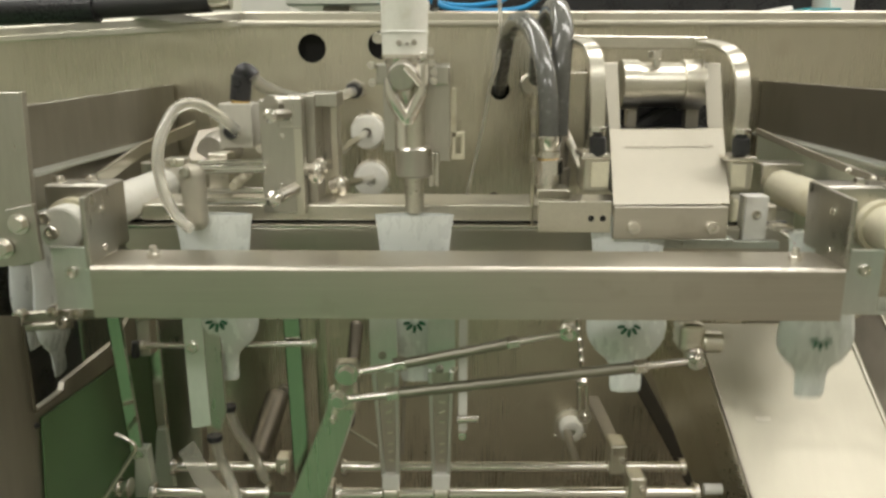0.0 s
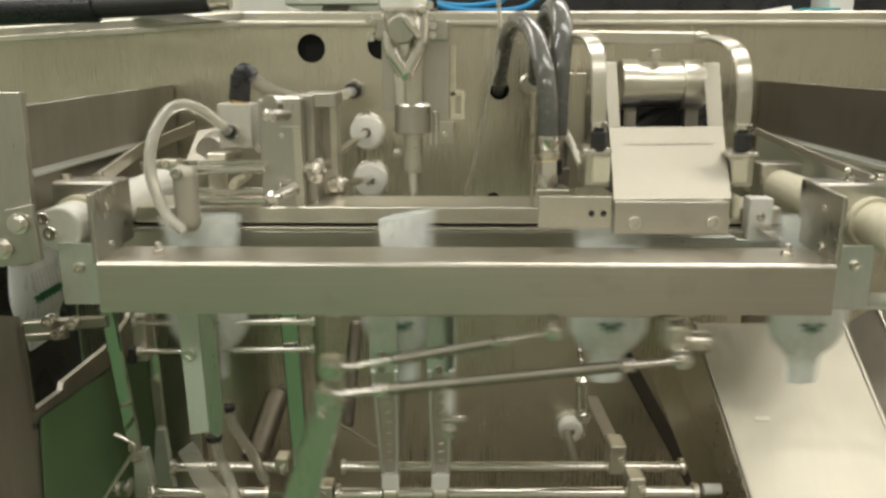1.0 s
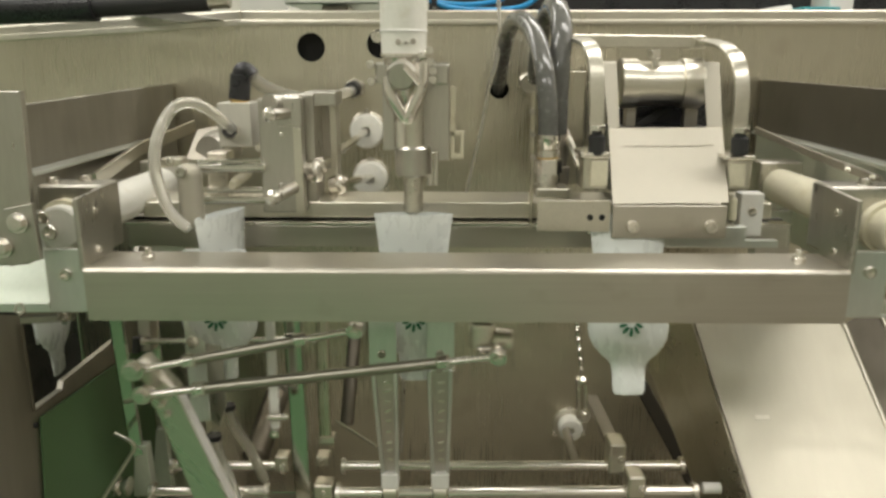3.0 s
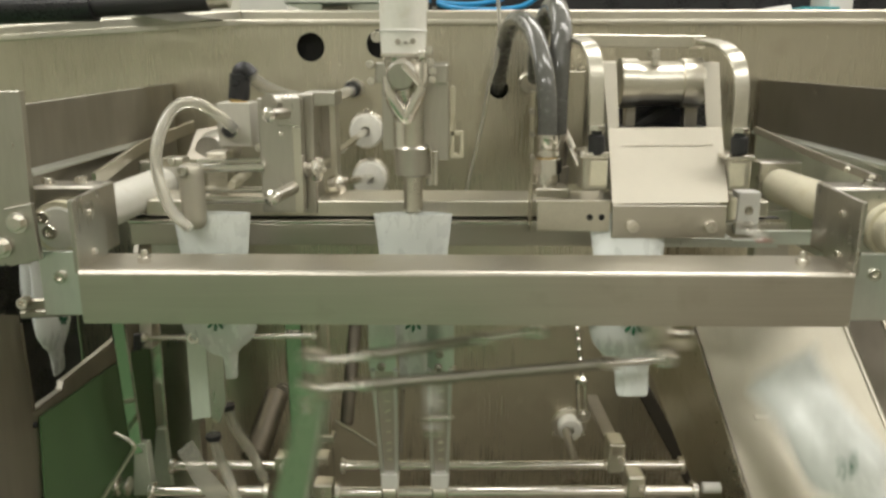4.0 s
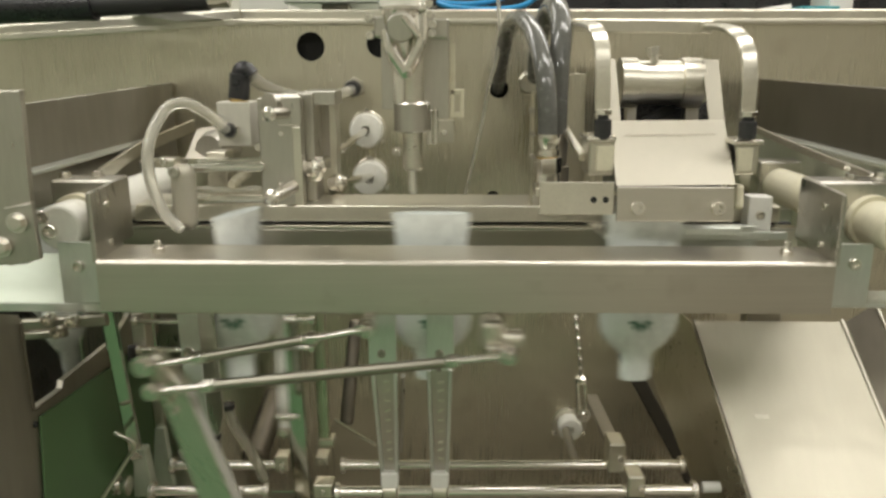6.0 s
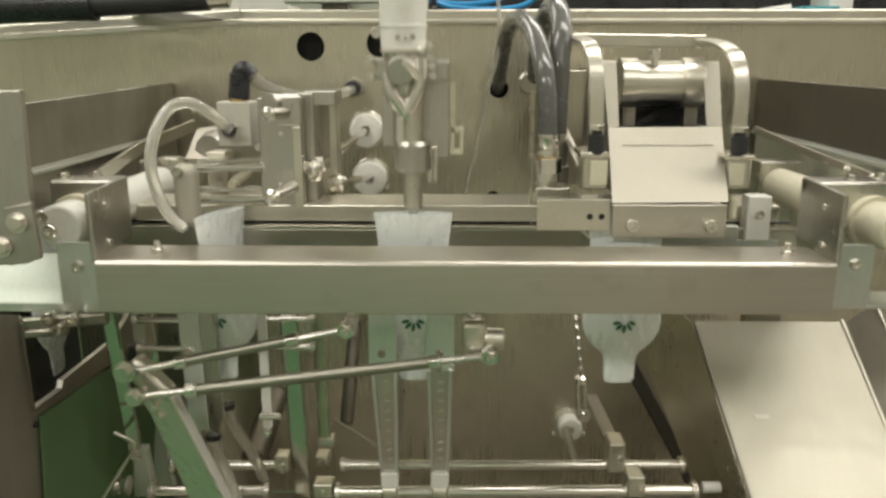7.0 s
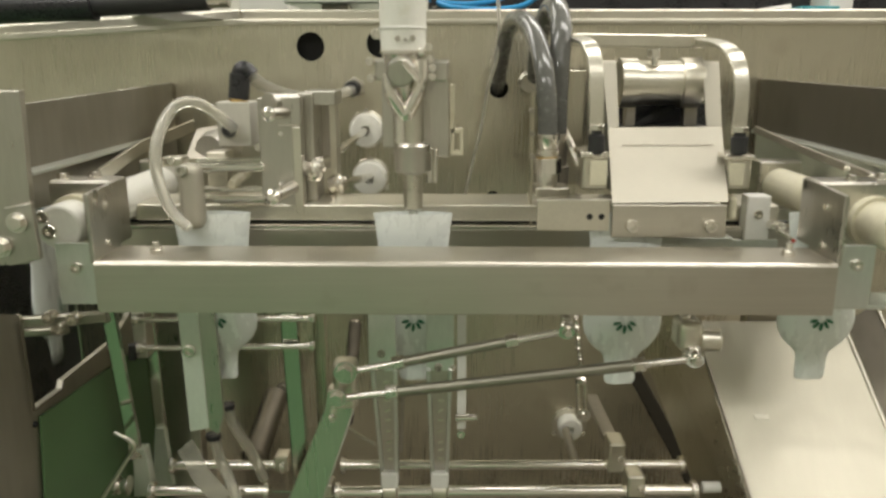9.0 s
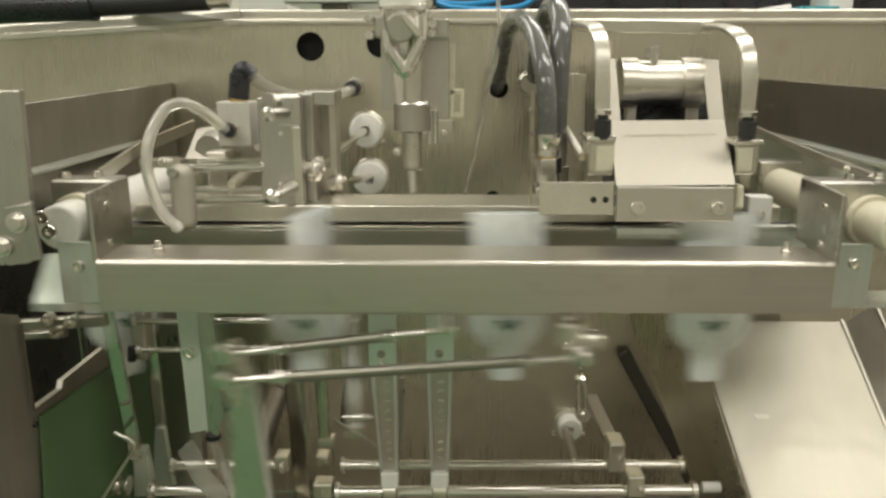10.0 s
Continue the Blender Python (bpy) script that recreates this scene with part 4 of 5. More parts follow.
AX = -0.0549
turned(AX, [(1.1954, 0.011), (1.1986, 0.0132), (1.2488, 0.0132)], steel_cast, "outlet_tube", "polished outlet tube")
turned(AX, [(1.1634, 0.006), (1.1666, 0.0072), (1.197, 0.0072)], chrome, "inner_tip", "narrow polished tip")
turned(AX, [(1.2472, 0.022), (1.2495, 0.0245), (1.2841, 0.0245), (1.2872, 0.022)], alu, "collar", "milled aluminium collar")
turned(AX + 0.001, [(1.2857, 0.0145), (1.384, 0.0145)], steel_cast, "stem", "polished stem")
turned(-0.0701, [(1.2857, 0.010), (1.3694, 0.010)], bright, "side_stem", "second steel stem", 1.035)
SLX = -0.0658
turned(SLX, [(1.4058, 0.027), (1.4087, 0.0295), (1.4344, 0.0305), (1.5985, 0.031)], nylon, "sleeve", "white plastic sleeve")
for p, r in (((-0.0711, 1.008, 1.4223), 0.0035), ((-0.0518, 1.009, 1.423), 0.0035), ((-0.0611, 1.008, 1.4209), 0.002)):
    part("sleeve_hole", rod(p, (p[0], p[1] + 0.004, p[2]), r, width=0.0002), dark_steel, filler)
# cast elbow valve between sleeve and stem
part("valve_body", lathe((-0.0620, 1.036, 1.318), (-0.067, 1.034, 1.4071), [(0, 0.012), (0.18, 0.0175), (0.45, 0.0205), (0.75, 0.023), (1, 0.027)]), bright, filler, "cast steel valve body")
for pts in ([(-0.0830, 1.016, 1.378), (-0.0790, 1.012, 1.352), (-0.0640, 1.014, 1.326)], [(-0.0420, 1.016, 1.395), (-0.0440, 1.012, 1.362), (-0.0600, 1.014, 1.328)]):
    part("valve_arm", hose(pts, 0.0095), bright, filler, "bright cast valve arm")
part("valve_knob", lathe((-0.0665, 1.018, 1.3830), (-0.0665, 0.992, 1.3800), [(0, 0.015), (0.3, 0.0185), (0.85, 0.0185), (1, 0.0160)]), alu, filler, "satin round valve knob")
part("clamp_left", box((-0.1052, 1.05, 1.3691), ((-0.0835, 1.05, 1.3971)[0], 1.075, (-0.0835, 1.05, 1.3971)[2]), 0.003), alu, filler, "clamp block")
part("clamp_right", box((-0.0339, 1.05, 1.3677), ((-0.0067, 1.05, 1.3942)[0], 1.075, (-0.0067, 1.05, 1.3942)[2]), 0.003), alu, filler, "clamp block")
for p in ((-0.1107, 1.05, 1.3941), (-0.1096, 1.05, 1.3721), (-0.0304, 1.035, 1.3971), (-0.0274, 1.035, 1.3856), (-0.0275, 1.035, 1.3747), (-0.0318, 1.035, 1.4115)):
    part("screw", cap_screw(p, (0, -1, 0), 0.0055, 0.012), bright, filler)
part("band_screw", join(cap_screw((-0.1010, 1.045, 1.4290), (0, -1, 0), 0.0075, 0.010), rod((-0.1010, 1.047, 1.4290), (-0.0880, 1.047, 1.4290), 0.005)), bright, filler, "bright band screw")
part("slide_plate", holed_plate((-0.1026, 1.2719), (-0.0064, 1.3969), 1.12, 1.135, []), alu, filler, "flat aluminium slide plate")
part("slide_body", box((-0.0425, 1.1, 1.2597), ((-0.0063, 1.1, 1.3939)[0], 1.119, (-0.0063, 1.1, 1.3939)[2]), 0.0015), alu, filler, "narrow slide body")
part("guide_pin", rod((-0.0334, 1.09, 1.2252), (-0.0332, 1.09, 1.2738), 0.005), chrome, filler, "guide pin")
part("guide_pin", rod((-0.0253, 1.09, 1.2253), (-0.0252, 1.09, 1.2738), 0.004), chrome, filler)
part("cable_tie", lathe((-0.0658, 1.04, 1.4344), (-0.0658, 1.04, 1.438), [(0, 0.0315), (0.5, 0.0322), (1, 0.0315)]), white_plastic, filler, "white cable tie")
part("clamp_band", lathe((-0.0659, 1.035, 1.4029), (-0.0658, 1.035, 1.4086), [(0, 0.0275), (0.2, 0.0305), (0.8, 0.0305), (1, 0.0275)]), bright, filler, "bright clamp band")
part("clamp_ear", box((-0.0455, 1.01, 1.4), ((-0.0354, 1.01, 1.4112)[0], 1.03, (-0.0354, 1.01, 1.4112)[2]), 0.002), bright, filler)
part("wing_lever", flat_bar([(-0.0628, 0.985, 1.3931), (-0.0434, 0.99, 1.3709)], 0.007, 0.005, (0, 0, 1)), bright, filler, "small wing lever")
part("sensor_strip", box((-0.0055, 1.112, 1.2930), (0.0022, 1.124, 1.3625), 0.001), nylon_aged, filler, "cream plastic sensor strip")
hook = holed_plate((-0.0045, 1.2612), (0.0146, 1.3002), 1.112, 1.122, [(0.0010, 1.2680, 0.0095, 1.2935)], 0.0008)
part("sensor_hook", hook, nylon_aged, filler, "cream plastic sensor hook")
bracket = thing("sensor_bracket", (0.0039, 1.53, 1.2454), "small steel sensor plate on the back panel", "bracket")
part("plate", box((-0.0318, 1.52, 1.2397), ((0.0015, 1.52, 1.2838)[0], YB - 0.001, (0.0015, 1.52, 1.2838)[2]), 0.001), steel_cast, bracket)
part("screw", cap_screw((-0.0173, 1.52, 1.2596), (0, -1, 0), 0.006, 0.005), bright, bracket)
tagged(part("panel_bolt", hex_bolt((*(-0.1135, 1.55, 1.2182)[:1], YB, (-0.1135, 1.55, 1.2182)[2]), (0, -1, 0), 0.007, 0.006), bright), "bright bolt on the back panel", "bolt")

# ---- gas unit with air tubes ----
unit = thing("gas_unit", (-0.2332, 1.15, 1.258), "milled aluminium gas flushing unit with rods and air fittings", "gas unit")
part("front_plate", box((-0.2781, 1.1, 1.1829), ((-0.2169, 1.1, 1.3473)[0], 1.125, (-0.2169, 1.1, 1.3473)[2]), 0.002), alu, unit, "milled front plate")
part("plate_step", box((-0.2499, 1.092, 1.3084), ((-0.2145, 1.092, 1.3492)[0], 1.0995, (-0.2145, 1.092, 1.3492)[2]), 0.002), alu, unit, "raised plate step")
part("side_plate", box((-0.2278, 1.13, 1.1755), ((-0.2036, 1.13, 1.3523)[0], 1.20, (-0.2036, 1.13, 1.3523)[2]), 0.002), alu, unit, "side plate")
part("rear_plate", box((-0.2209, 1.2, 1.189), ((-0.1813, 1.2, 1.3519)[0], 1.235, (-0.1813, 1.2, 1.3519)[2]), 0.002), steel_cast, unit, "rear plate")
part("top_cylinder", rod((-0.2591, 1.09, 1.3384), (-0.219, 1.16, 1.3361), 0.016), alu, unit, "short round cylinder")
part("plate_pin", rod((-0.2503, 1.06, 1.3271), (-0.2303, 1.11, 1.3261), 0.008), alu, unit)
part("plate_pin", rod((-0.2501, 1.05, 1.2129), (-0.2269, 1.11, 1.2216), 0.009), alu, unit)
part("pin_cap", lathe((-0.2516, 1.062, 1.327), (-0.2528, 1.054, 1.3268), [(0, 0.009), (0.6, 0.010), (1, 0.005)]), bright, unit, "domed pin cap")
part("pin_cap", lathe((-0.2513, 1.055, 1.2128), (-0.2521, 1.045, 1.2138), [(0, 0.010), (0.6, 0.011), (1, 0.005)]), bright, unit, "domed pin cap")
for a, b, r in (((-0.369, 1.1, 1.2558), (-0.2755, 1.12, 1.2567), 0.0048), ((-0.3772, 1.07, 1.2509), (-0.2703, 1.09, 1.25), 0.0062), ((-0.3787, 1.1, 1.2153), (-0.2779, 1.12, 1.2131), 0.005), ((-0.3744, 1.07, 1.2057), (-0.2713, 1.09, 1.2032), 0.0055)):
    part("guide_rod", rod(a, b, r, segments=18), chrome, unit, "thin polished guide rod")
part("cross_block", box((-0.3595, 1.11, 1.2045), ((-0.3301, 1.11, 1.2693)[0], 1.15, (-0.3301, 1.11, 1.2693)[2]), 0.002), steel_cast, unit, "small cross block")
part("cross_fitting", lathe((-0.322, 1.1, 1.2229), (-0.3141, 1.16, 1.2325), [(0, 0.006), (0.3, 0.008), (0.7, 0.0075), (1, 0.007)]), nylon_aged, unit, "cream plastic tube stub")
part("back_hub", lathe((-0.3833, 1.2, 1.2622), (-0.3759, 1.26, 1.261), [(0, 0.022), (0.5, 0.030), (1, 0.030)]), alu, unit, "round hub")
part("link_plate", prism([(-0.4149, 1.18, 1.2496), (-0.4138, 1.24, 1.2904), (-0.3876, 1.26, 1.2941), (-0.3699, 1.24, 1.2632), (-0.3844, 1.2, 1.2472)], (0, 0.008, 0), 0.001), dark_steel, unit, "link plate")
valve = part("valve_block", box((-0.3394, 1.11, 1.2775), ((-0.2912, 1.11, 1.3404)[0], 1.16, (-0.2912, 1.11, 1.3404)[2]), 0.0015), cream_coat, unit, "pale coated valve block")
part("block_screw", cap_screw(((-0.2878, 1.14, 1.2743)[0], 1.14, (-0.2878, 1.14, 1.2743)[2]), (0, -1, 0), 0.007, 0.006), bright, unit)
fit_black = part("elbow_fitting", join(rod((-0.3118, 1.13, 1.3442), (-0.3072, 1.13, 1.3794), 0.0150), hose([(-0.3086, 1.13, 1.3699), (-0.3061, 1.13, 1.3826), (-0.2994, 1.13, 1.385), (-0.291, 1.13, 1.3762)], 0.0125)),
                 black_plastic_and_shade, unit, "black push-in elbow fitting")
part("fitting_nut", rod((-0.3121, 1.13, 1.3393), (-0.3116, 1.13, 1.3474), 0.014, segments=6), brass, fit_black)
part("straight_fitting", lathe((*(-0.3225, 1.108, 1.3005)[:1], 1.112, (-0.3225, 1.108, 1.3005)[2]), (*(-0.3188, 1.09, 1.3021)[:1], 1.092, (-0.3188, 1.09, 1.3021)[2]), [(0, 0.011), (0.5, 0.011), (0.8, 0.0095), (1, 0.0085)]),
     black_plastic_and_shade, unit, "black push-in fitting")
part("fitting_hex", rod((*(-0.3181, 1.11, 1.3011)[:1], 1.103, (-0.3181, 1.11, 1.3011)[2]), (*(-0.3181, 1.11, 1.3011)[:1], 1.1105, (-0.3181, 1.11, 1.3011)[2]), 0.011, segments=6), bright, unit)
part("air_tube", hose([(-0.2973, 1.13, 1.3794), (-0.2858, 1.18, 1.361), (-0.2648, 1.26, 1.3432), (-0.2415, 1.36, 1.3348), (-0.2166, 1.46, 1.3363), (-0.1934, 1.53, 1.3431)], 0.0098), clear_tube, unit, "clear air tube to the back panel")
socket = thing("panel_fitting", (-0.1955, 1.53, 1.3441), "black air fitting with bright nut on the back panel", "air fitting")
part("nut", hex_nut((*(-0.1947, 1.55, 1.3456)[:1], YB, (-0.1947, 1.55, 1.3456)[2]), (0, -1, 0), 0.021, 0.012), bright, socket)
part("fitting", lathe((*(-0.197, 1.55, 1.3445)[:1], YB - 0.010, (-0.197, 1.55, 1.3445)[2]), (*(-0.1987, 1.52, 1.3445)[:1], YB - 0.035, (-0.1987, 1.52, 1.3445)[2]), [(0, 0.016), (0.7, 0.016), (1, 0.012)]), black_plastic_and_shade, socket, "black fitting")


def ball_link(a, b, r, label):
    ob = thing("ball_joint_link", a, label, "link rod", "ball joint links")
    p, q = Vector(a), Vector(b)
    d = (q - p).normalized()
    part("rod", rod(p + d * 0.02, q, r), chrome, ob, "polished link rod")
    part("ball_end", ball_joint(p, (0.8, -0.4, 0.3), r * 1.9), bright, ob, "bright ball end")
    part("lock_nut", rod(p + d * 0.022, p + d * 0.034, r * 1.9, segments=6), bright, ob)
    part("neck", lathe(p + Vector((0.0, 0.004, 0.012)), p + Vector((0.0, 0.004, -0.018)), [(0, r * 1.2), (0.3, r * 2), (0.7, r * 2), (1, r * 1.2)], 16), bright, ob)
    return ob


ball_link((-0.2046, 1.12, 1.2435), (-0.172, 1.52, 1.2638), 0.0066, "polished link rod with a bright ball end")
ball_link((-0.1843, 1.2, 1.2091), (-0.1662, 1.52, 1.172), 0.0075, "short polished link rod with a bright ball end")
part("link_stud", rod((-0.2197, 1.12, 1.2401), (-0.1918, 1.13, 1.2505), 0.012, segments=6), bright, unit, "hexagon link stud")

for p in ((-0.2459, 1.1, 1.2965), (-0.2495, 1.1, 1.2231)):
    part("plate_dowel", rod(p, (p[0], p[1] - 0.0015, p[2]), 0.0035, width=0.0004), bright, unit)
part("top_bridge", box((-0.2185, 1.135, 1.3343), ((-0.1715, 1.135, 1.3553)[0], 1.20, (-0.1715, 1.135, 1.3553)[2]), 0.002), alu, unit, "bridge piece")
part("front_lip", box((-0.2293, 1.096, 1.1805), ((-0.2171, 1.096, 1.3065)[0], 1.0995, (-0.2171, 1.096, 1.3065)[2]), 0.0008), steel_cast, unit, "bright machined lip")
part("rear_slot", box((-0.2063, 1.198, 1.2344), ((-0.1922, 1.198, 1.3306)[0], 1.2005, (-0.1922, 1.198, 1.3306)[2]), 0.0005), dark_steel, unit, "dark milled slot")
gas_slider = thing("gas_slider", (-0.3808, 1.06, 1.2132), "grey rounded gas lance block with a clear arched tube", "gas lance")
part("body", box((-0.3770, 1, 1.1745), (-0.3450, 1.028, 1.2644), 0.0130, 5), cover_steel, gas_slider, "rounded grey lance body")
part("top_screw", cap_screw((-0.3671, 1, 1.2561), (0, -1, 0), 0.0075, 0.006), alu, gas_slider)
part("arm", box((-0.3987, 1.015, 1.2592), ((-0.3704, 1.015, 1.2714)[0], 1.04, (-0.3704, 1.015, 1.2714)[2]), 0.002), steel_cast, gas_slider, "short side arm")
part("arm_screw", cap_screw((-0.3852, 1.013, 1.2671), (0, -1, 0), 0.005, 0.004), bright, gas_slider)
part("arch_tube", hose([(-0.3205, 1.09, 1.3021), (-0.3398, 1.07, 1.3264), (-0.3631, 1.05, 1.342), (-0.3871, 1.04, 1.3336), (-0.3994, 1.01, 1.2973), (-0.401, 1, 1.2538), (-0.3842, 0.992, 1.2061), (-0.3615, 0.99, 1.1814)], 0.0078), clear_tube, gas_slider, "clear arched air tube")
part("tube_tip", rod((-0.3678, 0.992, 1.1871), (-0.3594, 0.99, 1.1791), 0.0055), nylon, gas_slider, "pale tube end")

# tubes below the lever frame
for pts, r in (([(-0.3564, 1.04, 0.8536), (-0.3555, 1.06, 0.8052), (-0.3438, 1.06, 0.7716), (-0.3289, 1.05, 0.7292)], 0.0082), ([(-0.3511, 1.1, 0.8736), (-0.3482, 1.12, 0.8268), (-0.3318, 1.14, 0.7761), (-0.3141, 1.15, 0.7188)], 0.0085)):
    tb = thing("air_tube", pts[0], "clear plastic air tube hanging below the frame", "air tube", "hanging tubes")
    part("tube", hose(pts, r), clear_tube, tb)
    p = Vector(pts[0])
    part("clip", lathe(p + Vector((0, 0, -0.004)), p + Vector((0, 0, 0.004)), [(0, 0.011), (0.5, 0.012), (1, 0.011)]), black_plastic_and_shade, tb, "black ring clip")
# The second rod stands in for a reflection on the back panel.
for a, b, r, lab in (((-0.372, 1.3, 0.6711), (-0.3598, 1.45, 0.7344), 0.024, "polished round cylinder leaning on the back panel"), ((-0.2041, 1.35, 0.7166), (-0.1932, 1.45, 0.894), 0.013, "thin rod in place of a reflection on the back panel"),
                     ((-0.5675, 1.3, 0.7506), (-0.5265, 1.42, 0.8792), 0.016, "leaning polished steel tube")):
    cy = thing("round_cylinder", a, lab, "cylinder")
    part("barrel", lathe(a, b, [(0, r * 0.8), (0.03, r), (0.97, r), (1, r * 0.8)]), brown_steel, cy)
slip = thing("clear_strip", (-0.4220, 1.08, 0.8000), "flat clear plastic strip leaning on the shaft", "plastic strip")
part("strip", flat_bar([(-0.4235, 1.100, 0.8063), (-0.3900, 1.072, 0.7680), (-0.3560, 1.060, 0.7330)], 0.032, 0.002, (0.75, 0.1, 0.65)), clear_tube, slip)
wire = thing("stay_wire", (-0.1673, 1.2, 0.7768), "thin steel stay wire", "wire")
part("wire", rod((-0.2014, 1.2, 0.8019), (-0.1254, 1.15, 0.7806), 0.0028, segments=8), steel_cast, wire)
tagged(part("panel_bolt", hex_bolt((*(-0.3691, 1.55, 0.702)[:1], YB, (-0.3691, 1.55, 0.702)[2]), (0, -1, 0), 0.011, 0.008), dark_steel), "dark bolt on the back panel", "bolt")

# ---- sealing unit ----
sealer = thing("sealing_unit", (0.3134, 1.19, 1.3652), "bright steel sealing unit with a bent handle and round cylinder", "sealing unit")
TOPY, LOWY = 1.125, 1.03
part("cover", prism([(0.2226, 1.115, 1.3020), (0.3855, 1.115, 1.3035), (0.367, 1.012, 1.2152), (0.2126, 1.012, 1.2132)], (0, 0.003, 0.002), 0.0008), cover_steel, sealer, "sloping bright cover sheet")
part("window_frame", join(prism([(0.2187, 1.165, 1.3952), (0.2394, 1.165, 1.3952), (0.2395, 1.118, 1.301), (0.2233, 1.118, 1.301)], (0, 0.004, 0.003), 0.0006),
                          prism([(0.366, 1.165, 1.3952), (0.3909, 1.165, 1.3936), (0.3867, 1.118, 1.302), (0.3649, 1.118, 1.3011)], (0, 0.004, 0.003), 0.0006),
                          prism([(0.223, 1.1175, 1.3034), (0.3862, 1.1175, 1.3050), (0.3857, 1.114, 1.2975), (0.2227, 1.114, 1.2957)], (0, 0.004, 0.001), 0.0004)), cover_steel, sealer, "bright side straps of the cover")
part("cover_crease", flat_bar([(0.2395, 1.0895, 1.2835), (0.3639, 1.0895, 1.2845)], 0.0016, 0.0006, (0, 0.5, 0.5)), cover_steel, sealer, "shallow crease")
part("base_plate", box((0.2123, 1.006, 1.1674), ((0.3644, 1.006, 1.2125)[0], 1.012, (0.3644, 1.006, 1.2125)[2]), 0.0015), steel_h, sealer, "brushed base plate")
for p in ((0.2385, 1.006, 1.1845), (0.3421, 1.006, 1.1848)):
    part("base_bolt", join(cap_screw(p, (0, -1, 0), 0.009, 0.010)), bright, sealer, "bright socket bolt")
part("base_end", box((0.3824, 1.05, 1.1811), ((0.3941, 1.05, 1.2154)[0], 1.09, (0.3941, 1.05, 1.2154)[2]), 0.005, 3), nylon_aged, sealer, "yellowed plastic end piece")
part("heater_bar", box((0.1124, 1.008, 1.1759), ((0.2093, 1.008, 1.2185)[0], 1.014, (0.2093, 1.008, 1.2185)[2]), 0.001), steel_cast, sealer, "plain steel heater bar")
# The holes are black discs in place of their shade.
for p in ((0.1826, 1.008, 1.1955), (0.1984, 1.008, 1.1955)):
    part("bar_hole", rod((p[0], p[1] - 0.0008, p[2]), (p[0], p[1] + 0.003, p[2]), 0.0042, width=0.0002), black_void, sealer, "black disc for the shade in a drilled hole")
part("bar_foot", box((0.225, 1.06, 1.145), ((0.3952, 1.06, 1.1555)[0], 1.09, (0.3952, 1.06, 1.1555)[2]), 0.001), alu_pale, sealer)
part("cylinder", lathe((0.2487, 1.19, 1.3651), (0.378, 1.19, 1.3652), [(0, 0.033), (0.01, 0.037), (0.20, 0.037), (0.21, 0.033), (0.70, 0.033), (0.71, 0.037), (0.94, 0.037), (0.96, 0.034), (1, 0.030)], 36), steel_cast, sealer,
     "polished round cylinder")
part("cylinder_stud", join(rod((0.2973, 1.17, 1.3903), (0.2962, 1.17, 1.4081), 0.006), rod((0.2966, 1.17, 1.4016), (0.2957, 1.17, 1.4145), 0.011, segments=6)), bright, sealer, "hexagon stud on the cylinder")
part("cylinder_strap", box((0.2627, 1.19, 1.2991), ((0.2785, 1.19, 1.3526)[0], 1.21, (0.2785, 1.19, 1.3526)[2]), 0.002), dark_steel, sealer)
part("cylinder_strap", box((0.3524, 1.19, 1.2992), ((0.3722, 1.19, 1.3526)[0], 1.21, (0.3722, 1.19, 1.3526)[2]), 0.002), dark_steel, sealer)
part("inner_lever", flat_bar([(0.2754, 1.2, 1.2982), (0.3351, 1.22, 1.3298)], 0.012, 0.02, (0, 0, 1)), black_rubber, sealer, "dark inner lever")
# Both black boxes stand in for the shade inside the unit.
part("inner_back", box((0.2621, 1.235, 1.2917), ((0.4046, 1.235, 1.3639)[0], 1.25, (0.4046, 1.235, 1.3639)[2]), 0.002), black_plastic_and_shade, sealer, "black plate for the unlit space behind the cylinder")
part("inner_body", box((0.2401, 1.13, 1.2025), ((0.3904, 1.13, 1.3011)[0], 1.25, (0.3904, 1.13, 1.3011)[2]), 0.003), black_plastic_and_shade, sealer, "black box for the unlit inside of the unit")
part("back_plate", box((0.1753, 1.22, 1.2049), ((0.2053, 1.22, 1.383)[0], 1.235, (0.2053, 1.22, 1.383)[2]), 0.002), steel_v, sealer, "upright back plate")
lift_handle = thing("lift_handle", (0.2893, 1.05, 1.2713), "bent flat steel lift handle on black buffers over the sealing unit", "handle")
left_bar = smooth_line([(0.1925, 1.045, 1.3023), (0.1916, 1.05, 1.3544), (0.19, 1.06, 1.3949), (0.1857, 1.085, 1.418), (0.1834, 1.14, 1.4275), (0.1836, 1.222, 1.4303)], 8)
right_bar = smooth_line([(0.3843, 1.045, 1.3025), (0.385, 1.05, 1.3546), (0.3823, 1.06, 1.3912), (0.3771, 1.085, 1.412), (0.3752, 1.14, 1.4227), (0.3779, 1.222, 1.4277)], 8)
handle = part("handle_side", flat_bar(left_bar, 0.020, 0.006, (1, 0, 0)), steel_cast, lift_handle, "bent flat steel handle side")
part("handle_side", flat_bar(right_bar, 0.020, 0.006, (1, 0, 0)), steel_cast, lift_handle, "bent flat steel handle side")
part("handle_bar", flat_bar([(0.1776, 1.222, 1.4286), (0.3849, 1.222, 1.426)], 0.019, 0.008, (0, 0, 1)), steel_cast, lift_handle, "level handle bar")
part("handle_lug", box((0.3635, 1.212, 1.4184), ((0.3709, 1.212, 1.4333)[0], 1.2175, (0.3709, 1.212, 1.4333)[2]), 0.001), steel_cast, handle)
